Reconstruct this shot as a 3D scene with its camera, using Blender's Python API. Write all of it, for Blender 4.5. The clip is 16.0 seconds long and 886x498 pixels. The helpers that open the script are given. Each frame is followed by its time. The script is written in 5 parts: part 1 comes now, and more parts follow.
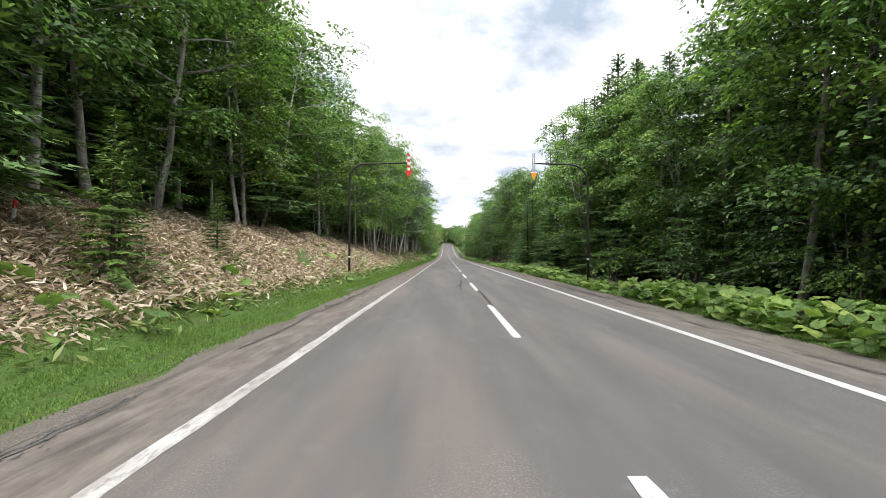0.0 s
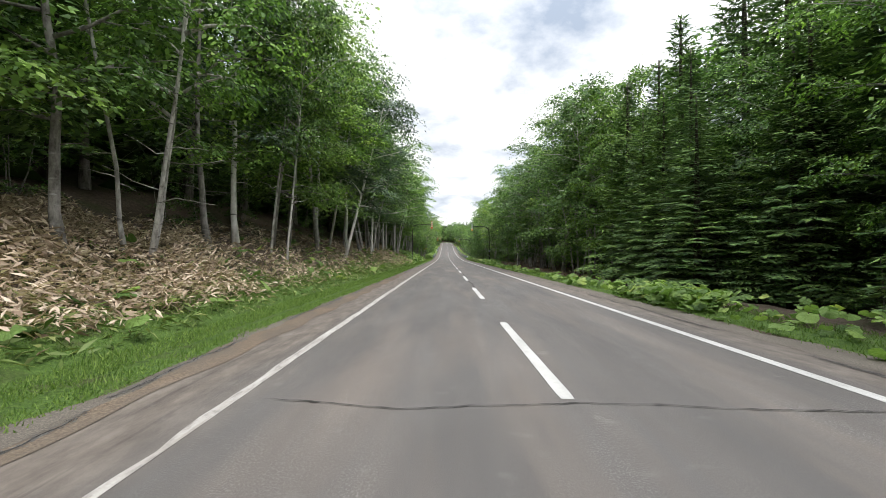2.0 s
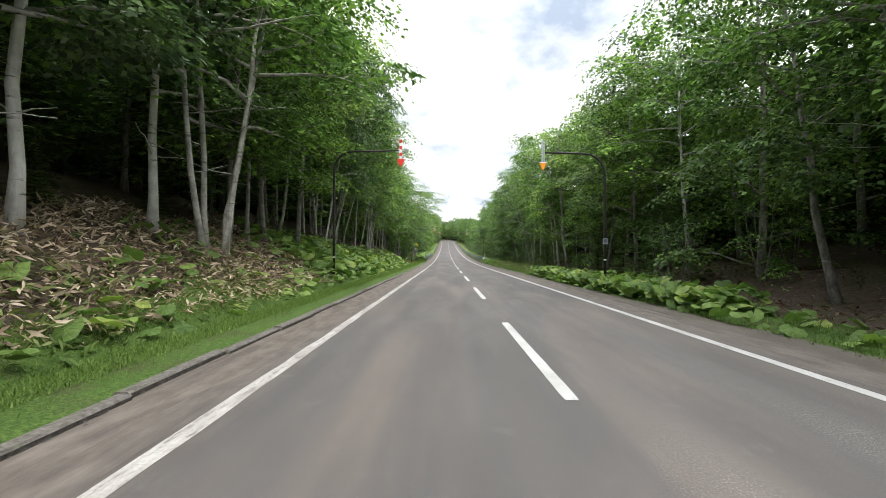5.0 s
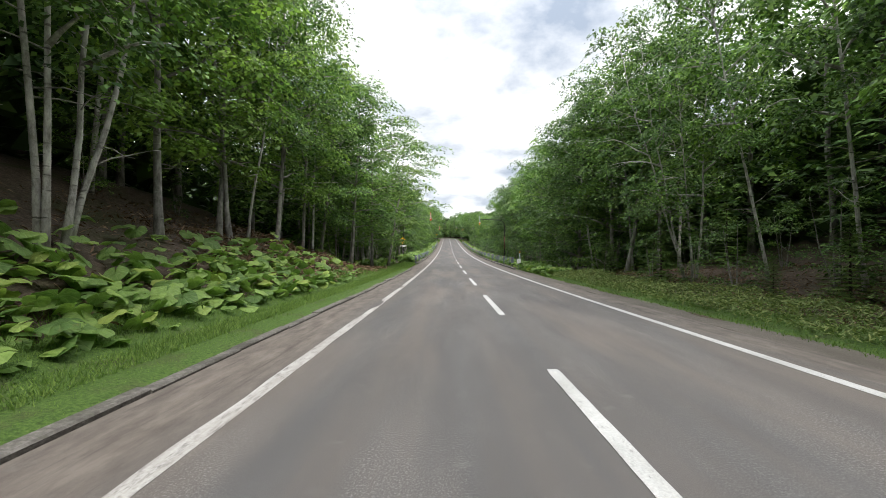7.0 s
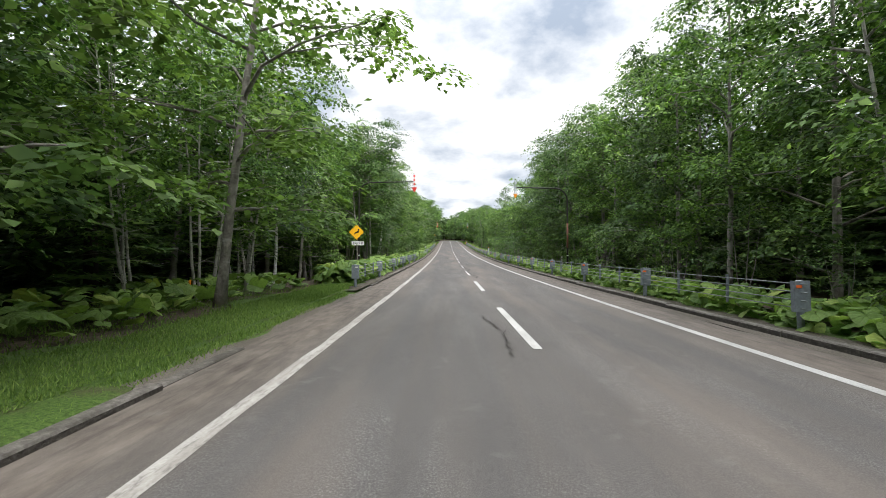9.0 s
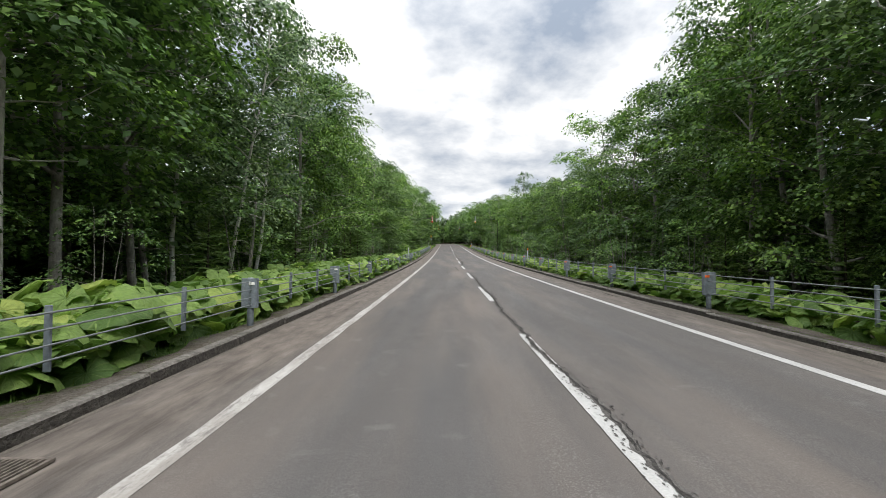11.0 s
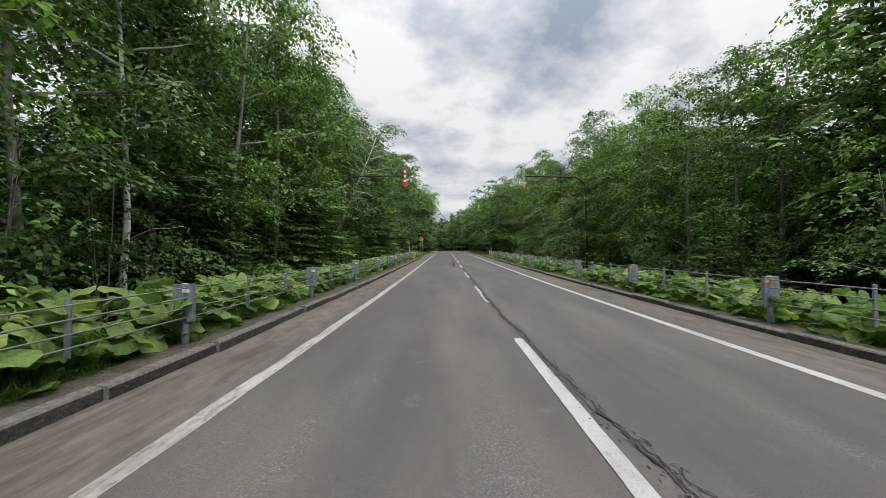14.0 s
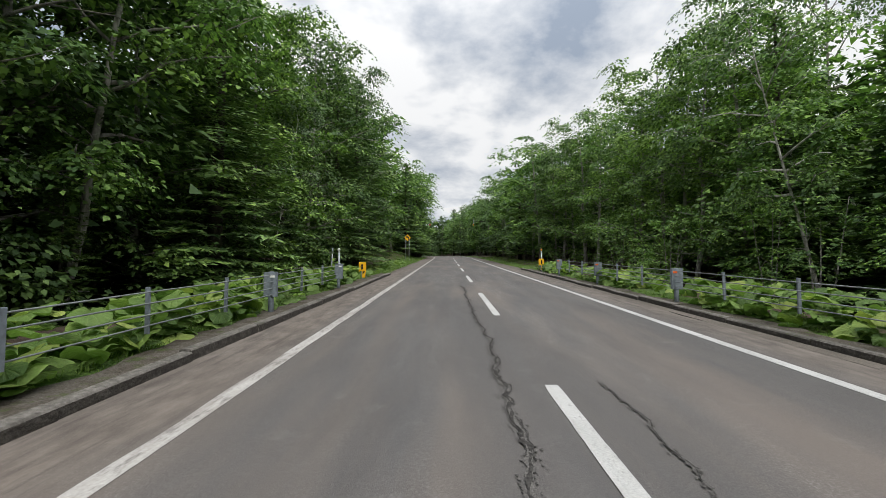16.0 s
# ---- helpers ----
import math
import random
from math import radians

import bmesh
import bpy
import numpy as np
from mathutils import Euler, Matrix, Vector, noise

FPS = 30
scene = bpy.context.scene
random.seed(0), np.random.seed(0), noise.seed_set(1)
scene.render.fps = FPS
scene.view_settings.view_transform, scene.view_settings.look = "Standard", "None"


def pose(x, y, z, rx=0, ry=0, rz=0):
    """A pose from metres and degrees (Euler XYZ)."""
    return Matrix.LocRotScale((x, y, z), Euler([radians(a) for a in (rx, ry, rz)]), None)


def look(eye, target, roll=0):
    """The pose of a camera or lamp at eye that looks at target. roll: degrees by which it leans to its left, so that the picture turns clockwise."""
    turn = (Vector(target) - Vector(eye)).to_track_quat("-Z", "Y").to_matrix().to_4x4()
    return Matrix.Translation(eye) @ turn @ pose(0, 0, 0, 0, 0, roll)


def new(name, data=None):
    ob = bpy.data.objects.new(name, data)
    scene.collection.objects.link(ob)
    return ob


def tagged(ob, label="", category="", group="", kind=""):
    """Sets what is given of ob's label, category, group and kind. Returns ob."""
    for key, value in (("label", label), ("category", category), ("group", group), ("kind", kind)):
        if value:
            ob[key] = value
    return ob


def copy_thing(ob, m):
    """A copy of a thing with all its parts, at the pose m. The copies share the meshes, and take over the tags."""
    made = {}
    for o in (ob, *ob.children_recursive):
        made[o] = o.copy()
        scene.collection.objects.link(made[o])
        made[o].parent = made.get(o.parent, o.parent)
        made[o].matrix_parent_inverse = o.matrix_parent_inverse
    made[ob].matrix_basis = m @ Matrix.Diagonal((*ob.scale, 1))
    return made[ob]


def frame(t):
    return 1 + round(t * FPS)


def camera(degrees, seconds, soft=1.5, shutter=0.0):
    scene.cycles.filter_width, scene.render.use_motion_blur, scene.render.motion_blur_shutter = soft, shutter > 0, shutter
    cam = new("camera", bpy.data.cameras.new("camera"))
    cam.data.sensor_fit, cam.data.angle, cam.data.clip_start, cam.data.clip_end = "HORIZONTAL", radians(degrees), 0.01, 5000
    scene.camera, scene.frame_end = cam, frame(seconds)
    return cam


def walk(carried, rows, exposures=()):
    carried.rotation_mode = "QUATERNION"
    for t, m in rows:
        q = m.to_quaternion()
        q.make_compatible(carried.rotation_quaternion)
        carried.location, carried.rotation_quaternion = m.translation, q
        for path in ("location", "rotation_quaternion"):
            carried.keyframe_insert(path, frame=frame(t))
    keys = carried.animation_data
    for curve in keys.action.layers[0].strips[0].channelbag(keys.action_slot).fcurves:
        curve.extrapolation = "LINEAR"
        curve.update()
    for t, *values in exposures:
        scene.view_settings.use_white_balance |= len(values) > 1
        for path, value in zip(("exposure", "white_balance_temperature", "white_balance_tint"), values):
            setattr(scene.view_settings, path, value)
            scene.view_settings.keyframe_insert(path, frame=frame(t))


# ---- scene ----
cam = camera(88.3, 16.0, soft=0.75, shutter=0.01)
PATH = [
    (0, (-1.200, 2.300, 1.400), (-1.2136, 4.2998, 1.4248), 0.00),
    (0.5, (-1.197, 10.604, 1.400), (-1.2095, 12.6037, 1.4248), 0.00),
    (1, (-1.193, 18.916, 1.400), (-1.2053, 20.9154, 1.4248), 0.00),
    (1.5, (-1.190, 27.235, 1.400), (-1.2012, 29.2350, 1.4248), 0.00),
    (2, (-1.187, 35.562, 1.400), (-1.1970, 37.5623, 1.4248), 0.00),
    (2.5, (-1.183, 43.898, 1.400), (-1.1928, 45.8975, 1.4248), 0.00),
    (3, (-1.180, 52.241, 1.400), (-1.1887, 54.2405, 1.4248), 0.00),
    (3.5, (-1.188, 60.583, 1.400), (-1.1977, 62.5825, 1.4248), 0.00),
    (4, (-1.196, 68.902, 1.400), (-1.2067, 70.9021, 1.4248), 0.00),
    (4.5, (-1.204, 77.229, 1.400), (-1.2156, 79.2285, 1.4248), 0.00),
    (5, (-1.212, 85.596, 1.400), (-1.2246, 87.5957, 1.4248), 0.00),
    (5.5, (-1.220, 94.031, 1.400), (-1.2336, 96.0305, 1.4248), 0.00),
    (6, (-1.235, 102.488, 1.400), (-1.2501, 104.4882, 1.4243), 0.00),
    (6.5, (-1.250, 110.955, 1.400), (-1.2666, 112.9546, 1.4239), 0.00),
    (7, (-1.273, 119.430, 1.400), (-1.2914, 121.4296, 1.4234), 0.00),
    (7.5, (-1.297, 127.913, 1.400), (-1.3162, 129.9132, 1.4240), 0.00),
    (8, (-1.320, 136.406, 1.409), (-1.3411, 138.4053, 1.4391), 0.00),
    (8.5, (-1.322, 144.889, 1.447), (-1.3417, 146.8886, 1.4834), 0.00),
    (9, (-1.326, 153.313, 1.515), (-1.3433, 155.3122, 1.5570), 0.00),
    (9.5, (-1.330, 161.717, 1.613), (-1.3459, 163.7169, 1.6604), 0.00),
    (10, (-1.334, 170.153, 1.741), (-1.3485, 172.1524, 1.7943), 0.00),
    (10.5, (-1.332, 178.659, 1.901), (-1.3441, 180.6583, 1.9598), 0.00),
    (11, (-1.305, 187.174, 2.092), (-1.3186, 189.1727, 2.1568), 0.00),
    (11.5, (-1.260, 195.673, 2.313), (-1.2749, 197.6717, 2.3841), 0.00),
    (12, (-1.240, 204.153, 2.564), (-1.2557, 206.1513, 2.6413), 0.00),
    (12.5, (-1.180, 212.609, 2.845), (-1.1965, 214.6072, 2.9281), 0.00),
    (13, (-1.155, 221.037, 3.154), (-1.1723, 223.0353, 3.2438), 0.00),
    (13.5, (-1.147, 229.418, 3.492), (-1.1628, 231.4152, 3.5875), 0.00),
    (14, (-1.140, 237.692, 3.855), (-1.1532, 239.6895, 3.9560), 0.00),
    (14.5, (-1.100, 245.880, 4.242), (-1.1111, 247.8774, 4.3492), 0.00),
    (15, (-1.070, 254.009, 4.655), (-1.0805, 256.0062, 4.7684), 0.00),
    (15.5, (-1.070, 262.107, 5.094), (-1.0799, 264.1033, 5.2138), 0.00),
    (16, (-1.070, 270.200, 5.559), (-1.0873, 272.1963, 5.6794), 0.00),
]
EXPOSURES = [(0.0, 0.42), (1.5, 0.42), (2.0, 0.38), (2.5, 0.3), (3.0, 0.34), (5.5, 0.58), (6.5, 0.42), (7.0, 0.36), (8.0, 0.32), (10.5, 0.12), (11.0, 0.0), (11.5, -0.1), (12.0, -0.17), (12.5, -0.22), (13.0, -0.35), (13.5, -0.36), (14.0, -0.31), (14.5, -0.26), (15.0, -0.29), (15.5, -0.31), (16.0, -0.22)]
walk(cam, [(t, look(eye, target, roll)) for t, eye, target, roll in PATH], EXPOSURES)

# ---------------------------------------------------------------- sky and sun
SUN_EL, SUN_AZ = radians(50), radians(162)
world = bpy.data.worlds.new("overcast_sky")
scene.world = world
world.use_nodes = True
wn, wl = world.node_tree.nodes, world.node_tree.links
wn.clear()


def wnode(kind, **kw):
    n = wn.new(kind)
    for k, v in kw.items():
        n.inputs[k].default_value = v
    return n


def wmath(op, a, b):
    n = wn.new("ShaderNodeMath")
    n.operation = op
    for i, v in enumerate((a, b)):
        if isinstance(v, (int, float)):
            n.inputs[i].default_value = v
        else:
            wl.new(v, n.inputs[i])
    return n.outputs[0]


w_out, w_bg = wn.new("ShaderNodeOutputWorld"), wn.new("ShaderNodeBackground")
w_sky = wn.new("ShaderNodeTexSky")
w_sky.sky_type, w_sky.sun_disc = "NISHITA", False
w_sky.sun_elevation, w_sky.sun_rotation = SUN_EL, SUN_AZ
w_tc, w_sep, w_comb = wn.new("ShaderNodeTexCoord"), wn.new("ShaderNodeSeparateXYZ"), wn.new("ShaderNodeCombineXYZ")
wl.new(w_tc.outputs["Generated"], w_sep.inputs[0])
w_h = wmath("ADD", wmath("MAXIMUM", w_sep.outputs[2], 0.0), 0.3)
wl.new(wmath("DIVIDE", w_sep.outputs[0], w_h), w_comb.inputs[0])
wl.new(wmath("DIVIDE", w_sep.outputs[1], w_h), w_comb.inputs[1])
w_noise = wnode("ShaderNodeTexNoise", Scale=2.5, Detail=7.0, Roughness=0.56, Distortion=0.1)
w_map = wn.new("ShaderNodeMapping")
w_map.inputs["Location"].default_value = (0.35, 1.9, 0.0)
wl.new(w_comb.outputs[0], w_map.inputs["Vector"])
wl.new(w_map.outputs[0], w_noise.inputs["Vector"])
w_ramp = wn.new("ShaderNodeValToRGB")
w_ramp.color_ramp.elements[0].position, w_ramp.color_ramp.elements[0].color = 0.33, (0.46, 0.54, 0.665, 1)
w_ramp.color_ramp.elements[1].position, w_ramp.color_ramp.elements[1].color = 0.56, (1.29, 1.295, 1.3, 1)
wl.new(w_noise.outputs["Fac"], w_ramp.inputs[0])
w_mix = wn.new("ShaderNodeMix")
w_mix.data_type = "RGBA"
w_mix.inputs["Factor"].default_value = 0.93
w_gain = wn.new("ShaderNodeVectorMath")
w_gain.operation = "SCALE"
w_gain.inputs["Scale"].default_value = 0.1
wl.new(w_sky.outputs[0], w_gain.inputs[0])
wl.new(w_gain.outputs[0], w_mix.inputs["A"])
wl.new(w_ramp.outputs[0], w_mix.inputs["B"])
wl.new(w_mix.outputs["Result"], w_bg.inputs["Color"])
w_up = wmath("MAXIMUM", w_sep.outputs[2], 0.0)
wl.new(wmath("ADD", wmath("MULTIPLY", wmath("POWER", w_up, 3.5), 2.0), 0.84), w_bg.inputs["Strength"])
wl.new(w_bg.outputs[0], w_out.inputs[0])

sun = new("sun", bpy.data.lights.new("sun", "SUN"))
sun.data.energy, sun.data.angle, sun.data.color = 2.7, radians(22), (1.0, 0.97, 0.92)
sun.matrix_world = look(
    (math.sin(SUN_AZ) * math.cos(SUN_EL) * 90, math.cos(SUN_AZ) * math.cos(SUN_EL) * 90, math.sin(SUN_EL) * 90), (0, 0, 0)
)

# ---------------------------------------------------------------- materials


class Mat:
    """A small builder of node materials in world-sized texture space."""

    def __init__(self, name, rough=0.8, metal=0.0, spec=0.3):
        self.m = bpy.data.materials.new(name)
        self.m.use_nodes = True
        self.n, self.l = self.m.node_tree.nodes, self.m.node_tree.links
        self.b = self.n["Principled BSDF"]
        self.set("Roughness", rough), self.set("Metallic", metal), self.set("Specular IOR Level", spec)
        self.tc = None

    def set(self, key, v):
        if isinstance(v, bpy.types.NodeSocket):
            self.l.new(v, self.b.inputs[key])
        else:
            self.b.inputs[key].default_value = v

    def coords(self, scale=(1, 1, 1), world=False):
        if self.tc is None:
            self.tc = self.n.new("ShaderNodeTexCoord")
        mp = self.n.new("ShaderNodeMapping")
        mp.inputs["Scale"].default_value = scale
        self.l.new(self.n.new("ShaderNodeNewGeometry").outputs["Position"] if world else self.tc.outputs["Object"], mp.inputs["Vector"])
        return mp.outputs[0]

    def noise(self, scale, detail=4, stretch=(1, 1, 1), rough=0.55, distort=0.0, world=False):
        n = self.n.new("ShaderNodeTexNoise")
        n.inputs["Scale"].default_value, n.inputs["Detail"].default_value = scale, detail
        n.inputs["Roughness"].default_value, n.inputs["Distortion"].default_value = rough, distort
        self.l.new(self.coords(stretch, world), n.inputs["Vector"])
        return n.outputs["Fac"]

    def ramp(self, fac, stops):
        n = self.n.new("ShaderNodeValToRGB")
        el = n.color_ramp.elements
        while len(el) < len(stops):
            el.new(0.5)
        for e, (p, c) in zip(el, stops):
            e.position, e.color = p, (*((c, c, c) if isinstance(c, (int, float)) else c), 1)
        self.l.new(fac, n.inputs[0])
        return n.outputs[0]

    def mix(self, fac, a, b, mode="MIX"):
        n = self.n.new("ShaderNodeMix")
        n.data_type, n.blend_type = "RGBA", mode
        for key, v in (("Factor", fac), ("A", a), ("B", b)):
            s = n.inputs[key] if key == "Factor" else [i for i in n.inputs if i.name == key and i.type == "RGBA"][0]
            if isinstance(v, bpy.types.NodeSocket):
                self.l.new(v, s)
            else:
                s.default_value = v if isinstance(v, (int, float)) else (*v, 1)
        return [o for o in n.outputs if o.type == "RGBA"][0]

    def island(self):
        return self.n.new("ShaderNodeNewGeometry").outputs["Random Per Island"]

    def random(self):
        return self.n.new("ShaderNodeObjectInfo").outputs["Random"]

    def bump(self, height, strength=0.3, dist=0.01):
        n = self.n.new("ShaderNodeBump")
        n.inputs["Strength"].default_value, n.inputs["Distance"].default_value = strength, dist
        self.l.new(height, n.inputs["Height"])
        self.set("Normal", n.outputs[0])

    def math(self, op, a, b):
        n = self.n.new("ShaderNodeMath")
        n.operation = op
        for i, v in enumerate((a, b)):
            if isinstance(v, bpy.types.NodeSocket):
                self.l.new(v, n.inputs[i])
            else:
                n.inputs[i].default_value = v
        return n.outputs[0]

    def leaf(self, color, amount=0.35, tint=(1.02, 1.18, 0.66)):
        """Adds light that shines through a thin leaf."""
        tr, mx = self.n.new("ShaderNodeBsdfTranslucent"), self.n.new("ShaderNodeMixShader")
        self.l.new(self.mix(1.0, color, tint, "MULTIPLY"), tr.inputs["Color"])
        mx.inputs[0].default_value = amount
        self.l.new(self.b.outputs[0], mx.inputs[1])
        self.l.new(tr.outputs[0], mx.inputs[2])
        self.l.new(mx.outputs[0], self.n["Material Output"].inputs["Surface"])


def asphalt_color(q):
    """Aged asphalt: grit, exposed stones in the wheel tracks, soft lengthwise streaks and brownish stains."""
    grit = q.ramp(q.noise(120, 4, rough=0.7), [(0.30, (0.056, 0.053, 0.052)), (0.52, (0.104, 0.098, 0.095)), (0.74, (0.186, 0.176, 0.17))])
    blotch = q.ramp(q.noise(1.1, 6, (1, 0.3, 1), 0.62), [(0.3, 0.89), (0.7, 1.08)])
    streak = q.ramp(q.noise(2.2, 5, (1, 0.03, 1), 0.6), [(0.33, (0.93, 0.945, 0.965)), (0.66, (1.075, 1.045, 1.02))])
    brown = q.ramp(q.noise(0.75, 6, (1, 0.12, 1)), [(0.48, 0.0), (0.7, 0.5)])
    col = q.mix(1.0, q.mix(1.0, grit, blotch, "MULTIPLY"), streak, "MULTIPLY")
    col = q.mix(brown, col, (0.2, 0.165, 0.14))
    stones = q.mix(1.0, q.ramp(q.noise(55, 3, rough=0.8), [(0.53, 0.0), (0.62, 1.0)]), q.ramp(q.noise(0.8, 5, (1.6, 0.2, 1)), [(0.46, 0.0), (0.64, 0.5)]), "MULTIPLY")
    return q.mix(stones, col, (0.33, 0.32, 0.31))


q = Mat("asphalt", 0.85, spec=0.25)
col = asphalt_color(q)
sep = q.n.new("ShaderNodeSeparateXYZ")
q.l.new(q.coords(), sep.inputs[0])
edge = q.math("ADD", sep.outputs[0], q.math("MULTIPLY", q.noise(1.2, 5, (1, 0.25, 1)), 1.1))
dust = q.ramp(q.math("MULTIPLY", edge, -0.25), [(0.60, 0.0), (0.78, 0.8)])
marks = q.ramp(q.noise(6, 5, (1, 0.05, 1), 0.7), [(0.34, (0.6, 0.58, 0.56)), (0.46, (0.98, 0.97, 0.96)), (0.66, (1.15, 1.12, 1.09))])
dirt = q.ramp(q.noise(5, 9, (1, 0.3, 1), 0.66), [(0.28, (0.08, 0.068, 0.059)), (0.5, (0.147, 0.126, 0.11)), (0.74, (0.232, 0.203, 0.18))])
dirt = q.mix(1.0, dirt, marks, "MULTIPLY")
col = q.mix(dust, col, dirt)
spots = q.ramp(q.noise(3.1, 6), [(0.62, 0.0), (0.74, 0.2)])
col = q.mix(spots, col, (0.25, 0.24, 0.23))
far_edge = q.ramp(q.math("MULTIPLY", q.math("ADD", sep.outputs[0], q.math("MULTIPLY", q.noise(2.0, 5, (1, 0.2, 1)), 0.7)), 0.25), [(0.86, 0.0), (0.97, 0.7)])
col = q.mix(far_edge, col, dirt)
q.set("Base Color", col)
q.bump(q.noise(150, 4), 0.6, 0.006)
ASPHALT = q.m

q = Mat("worn_road_paint", 0.65)
wear = q.ramp(q.noise(17, 9, (1, 0.4, 1), 0.78, world=True), [(0.33, 0.75), (0.45, 0.0)])
grime = q.ramp(q.noise(2.3, 5, (1, 0.4, 1), world=True), [(0.35, (0.78, 0.78, 0.77)), (0.62, (1.0, 1.0, 1.0))])
c = q.mix(1.0, q.ramp(q.noise(60, 5, world=True), [(0.3, (0.41, 0.408, 0.4)), (0.7, (0.56, 0.556, 0.545))]), grime, "MULTIPLY")
q.set("Base Color", q.mix(wear, c, (0.15, 0.146, 0.142)))
q.bump(q.noise(250, 2, world=True), 0.3, 0.003)
PAINT = q.m

q = Mat("dusty_edge_paint", 0.75)
wear = q.ramp(q.noise(15, 9, (1, 0.25, 1), 0.8), [(0.36, 0.9), (0.5, 0.0)])
dusty = q.ramp(q.noise(3.4, 7, (1.6, 0.18, 1), 0.7), [(0.4, 0.0), (0.62, 0.7)])
c = q.mix(dusty, q.ramp(q.noise(45, 5), [(0.3, (0.38, 0.365, 0.345)), (0.7, (0.54, 0.525, 0.505))]), (0.235, 0.21, 0.188))
q.set("Base Color", q.mix(wear, c, (0.14, 0.13, 0.122)))
q.bump(q.noise(250, 2), 0.3, 0.003)
PAINT_OLD = q.m

q = Mat("crack_dark", 0.95, spec=0.1)
q.set("Base Color", q.ramp(q.noise(35, 5), [(0.35, (0.022, 0.021, 0.02)), (0.7, (0.085, 0.08, 0.076))]))
CRACK = q.m

q = Mat("crumbled_asphalt", 0.95, spec=0.15)
q.set("Base Color", q.ramp(q.noise(45, 6), [(0.35, (0.045, 0.043, 0.041)), (0.6, (0.15, 0.142, 0.135))]))
q.bump(q.noise(60, 5), 0.8, 0.01)
CRUMBLE = q.m

q = Mat("worn_asphalt_margin", 0.95, spec=0.15)
q.set("Base Color", q.ramp(q.noise(70, 7, rough=0.75), [(0.34, (0.035, 0.033, 0.031)), (0.5, (0.115, 0.109, 0.103)), (0.68, (0.24, 0.228, 0.215))]))
q.bump(q.noise(70, 5), 0.9, 0.01)
MARGIN = q.m

q = Mat("gravel_shoulder", 0.95)
c = q.ramp(q.noise(55, 7, rough=0.75), [(0.3, (0.05, 0.045, 0.04)), (0.5, (0.13, 0.114, 0.097)), (0.72, (0.28, 0.25, 0.215))])
q.set("Base Color", q.mix(q.ramp(q.noise(1.6, 6, (1, 0.35, 1)), [(0.42, 0.0), (0.66, 0.75)]), c, (0.095, 0.083, 0.069)))
q.bump(q.noise(60, 5), 0.8, 0.015)
GRAVEL = q.m

q = Mat("kerb_concrete", 0.92)
c = q.ramp(q.noise(14, 8, rough=0.7, world=True), [(0.3, (0.075, 0.068, 0.061)), (0.5, (0.15, 0.138, 0.125)), (0.72, (0.26, 0.243, 0.222))])
c = q.mix(q.ramp(q.noise(1.7, 7, (1, 0.5, 1), 0.65, world=True), [(0.5, 0.0), (0.64, 0.75)]), c, (0.058, 0.055, 0.045))
q.set("Base Color", q.mix(q.ramp(q.noise(4.2, 6, world=True), [(0.6, 0.0), (0.7, 0.5)]), c, (0.07, 0.085, 0.035)))
q.bump(q.noise(30, 7, world=True), 0.9, 0.02)
KERB = q.m

# road face darker than the top: splash stains plus its shade in the colour
q = Mat("stained_shaded_kerb_face", 0.95)
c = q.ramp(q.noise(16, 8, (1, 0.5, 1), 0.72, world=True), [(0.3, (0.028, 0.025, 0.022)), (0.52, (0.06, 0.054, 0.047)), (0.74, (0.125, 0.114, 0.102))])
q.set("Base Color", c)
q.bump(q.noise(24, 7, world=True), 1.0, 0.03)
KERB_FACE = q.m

q = Mat("forest_floor", 0.95, spec=0.15)
c = q.ramp(q.noise(9, 8, rough=0.7), [(0.3, (0.04, 0.03, 0.024)), (0.55, (0.11, 0.083, 0.065)), (0.75, (0.21, 0.162, 0.126))])
q.set("Base Color", q.mix(q.ramp(q.noise(0.5, 5), [(0.48, 0.0), (0.62, 0.55)]), c, (0.045, 0.06, 0.02)))
q.bump(q.noise(18, 8), 1.0, 0.05)
FLOOR = q.m

q = Mat("washed_soil", 0.95, spec=0.1)
q.set("Base Color", q.mix(q.ramp(q.noise(1.5, 6, (1, 0.4, 1)), [(0.4, 0.0), (0.62, 0.7)]), q.ramp(q.noise(40, 7, rough=0.75), [(0.3, (0.075, 0.058, 0.044)), (0.52, (0.17, 0.132, 0.1)), (0.72, (0.29, 0.238, 0.19))]), (0.12, 0.105, 0.09)))
q.bump(q.noise(40, 6), 0.8, 0.02)
SOIL = q.m

q = Mat("dusty_bank_soil", 0.95, spec=0.1)
c = q.ramp(q.noise(30, 8, rough=0.75), [(0.3, (0.05, 0.044, 0.037)), (0.5, (0.108, 0.096, 0.082)), (0.72, (0.195, 0.177, 0.155))])
c = q.mix(q.ramp(q.noise(2.6, 7, rough=0.7), [(0.46, 0.0), (0.6, 0.75)]), c, (0.06, 0.05, 0.036))
q.set("Base Color", q.mix(q.ramp(q.noise(4.1, 7, rough=0.7), [(0.55, 0.0), (0.66, 0.8)]), c, (0.07, 0.095, 0.03)))
q.bump(q.noise(35, 7), 1.0, 0.03)
BANK_SOIL = q.m

q = Mat("turf", 0.9, spec=0.2)
q.set("Base Color", q.mix(q.ramp(q.noise(1.3, 7, rough=0.65), [(0.52, 0.0), (0.7, 0.6)]), q.ramp(q.noise(24, 7, rough=0.75), [(0.34, (0.035, 0.066, 0.015)), (0.52, (0.078, 0.138, 0.03)), (0.7, (0.15, 0.225, 0.055))]), (0.085, 0.068, 0.045)))
q.bump(q.noise(50, 6), 1.0, 0.03)
TURF = q.m


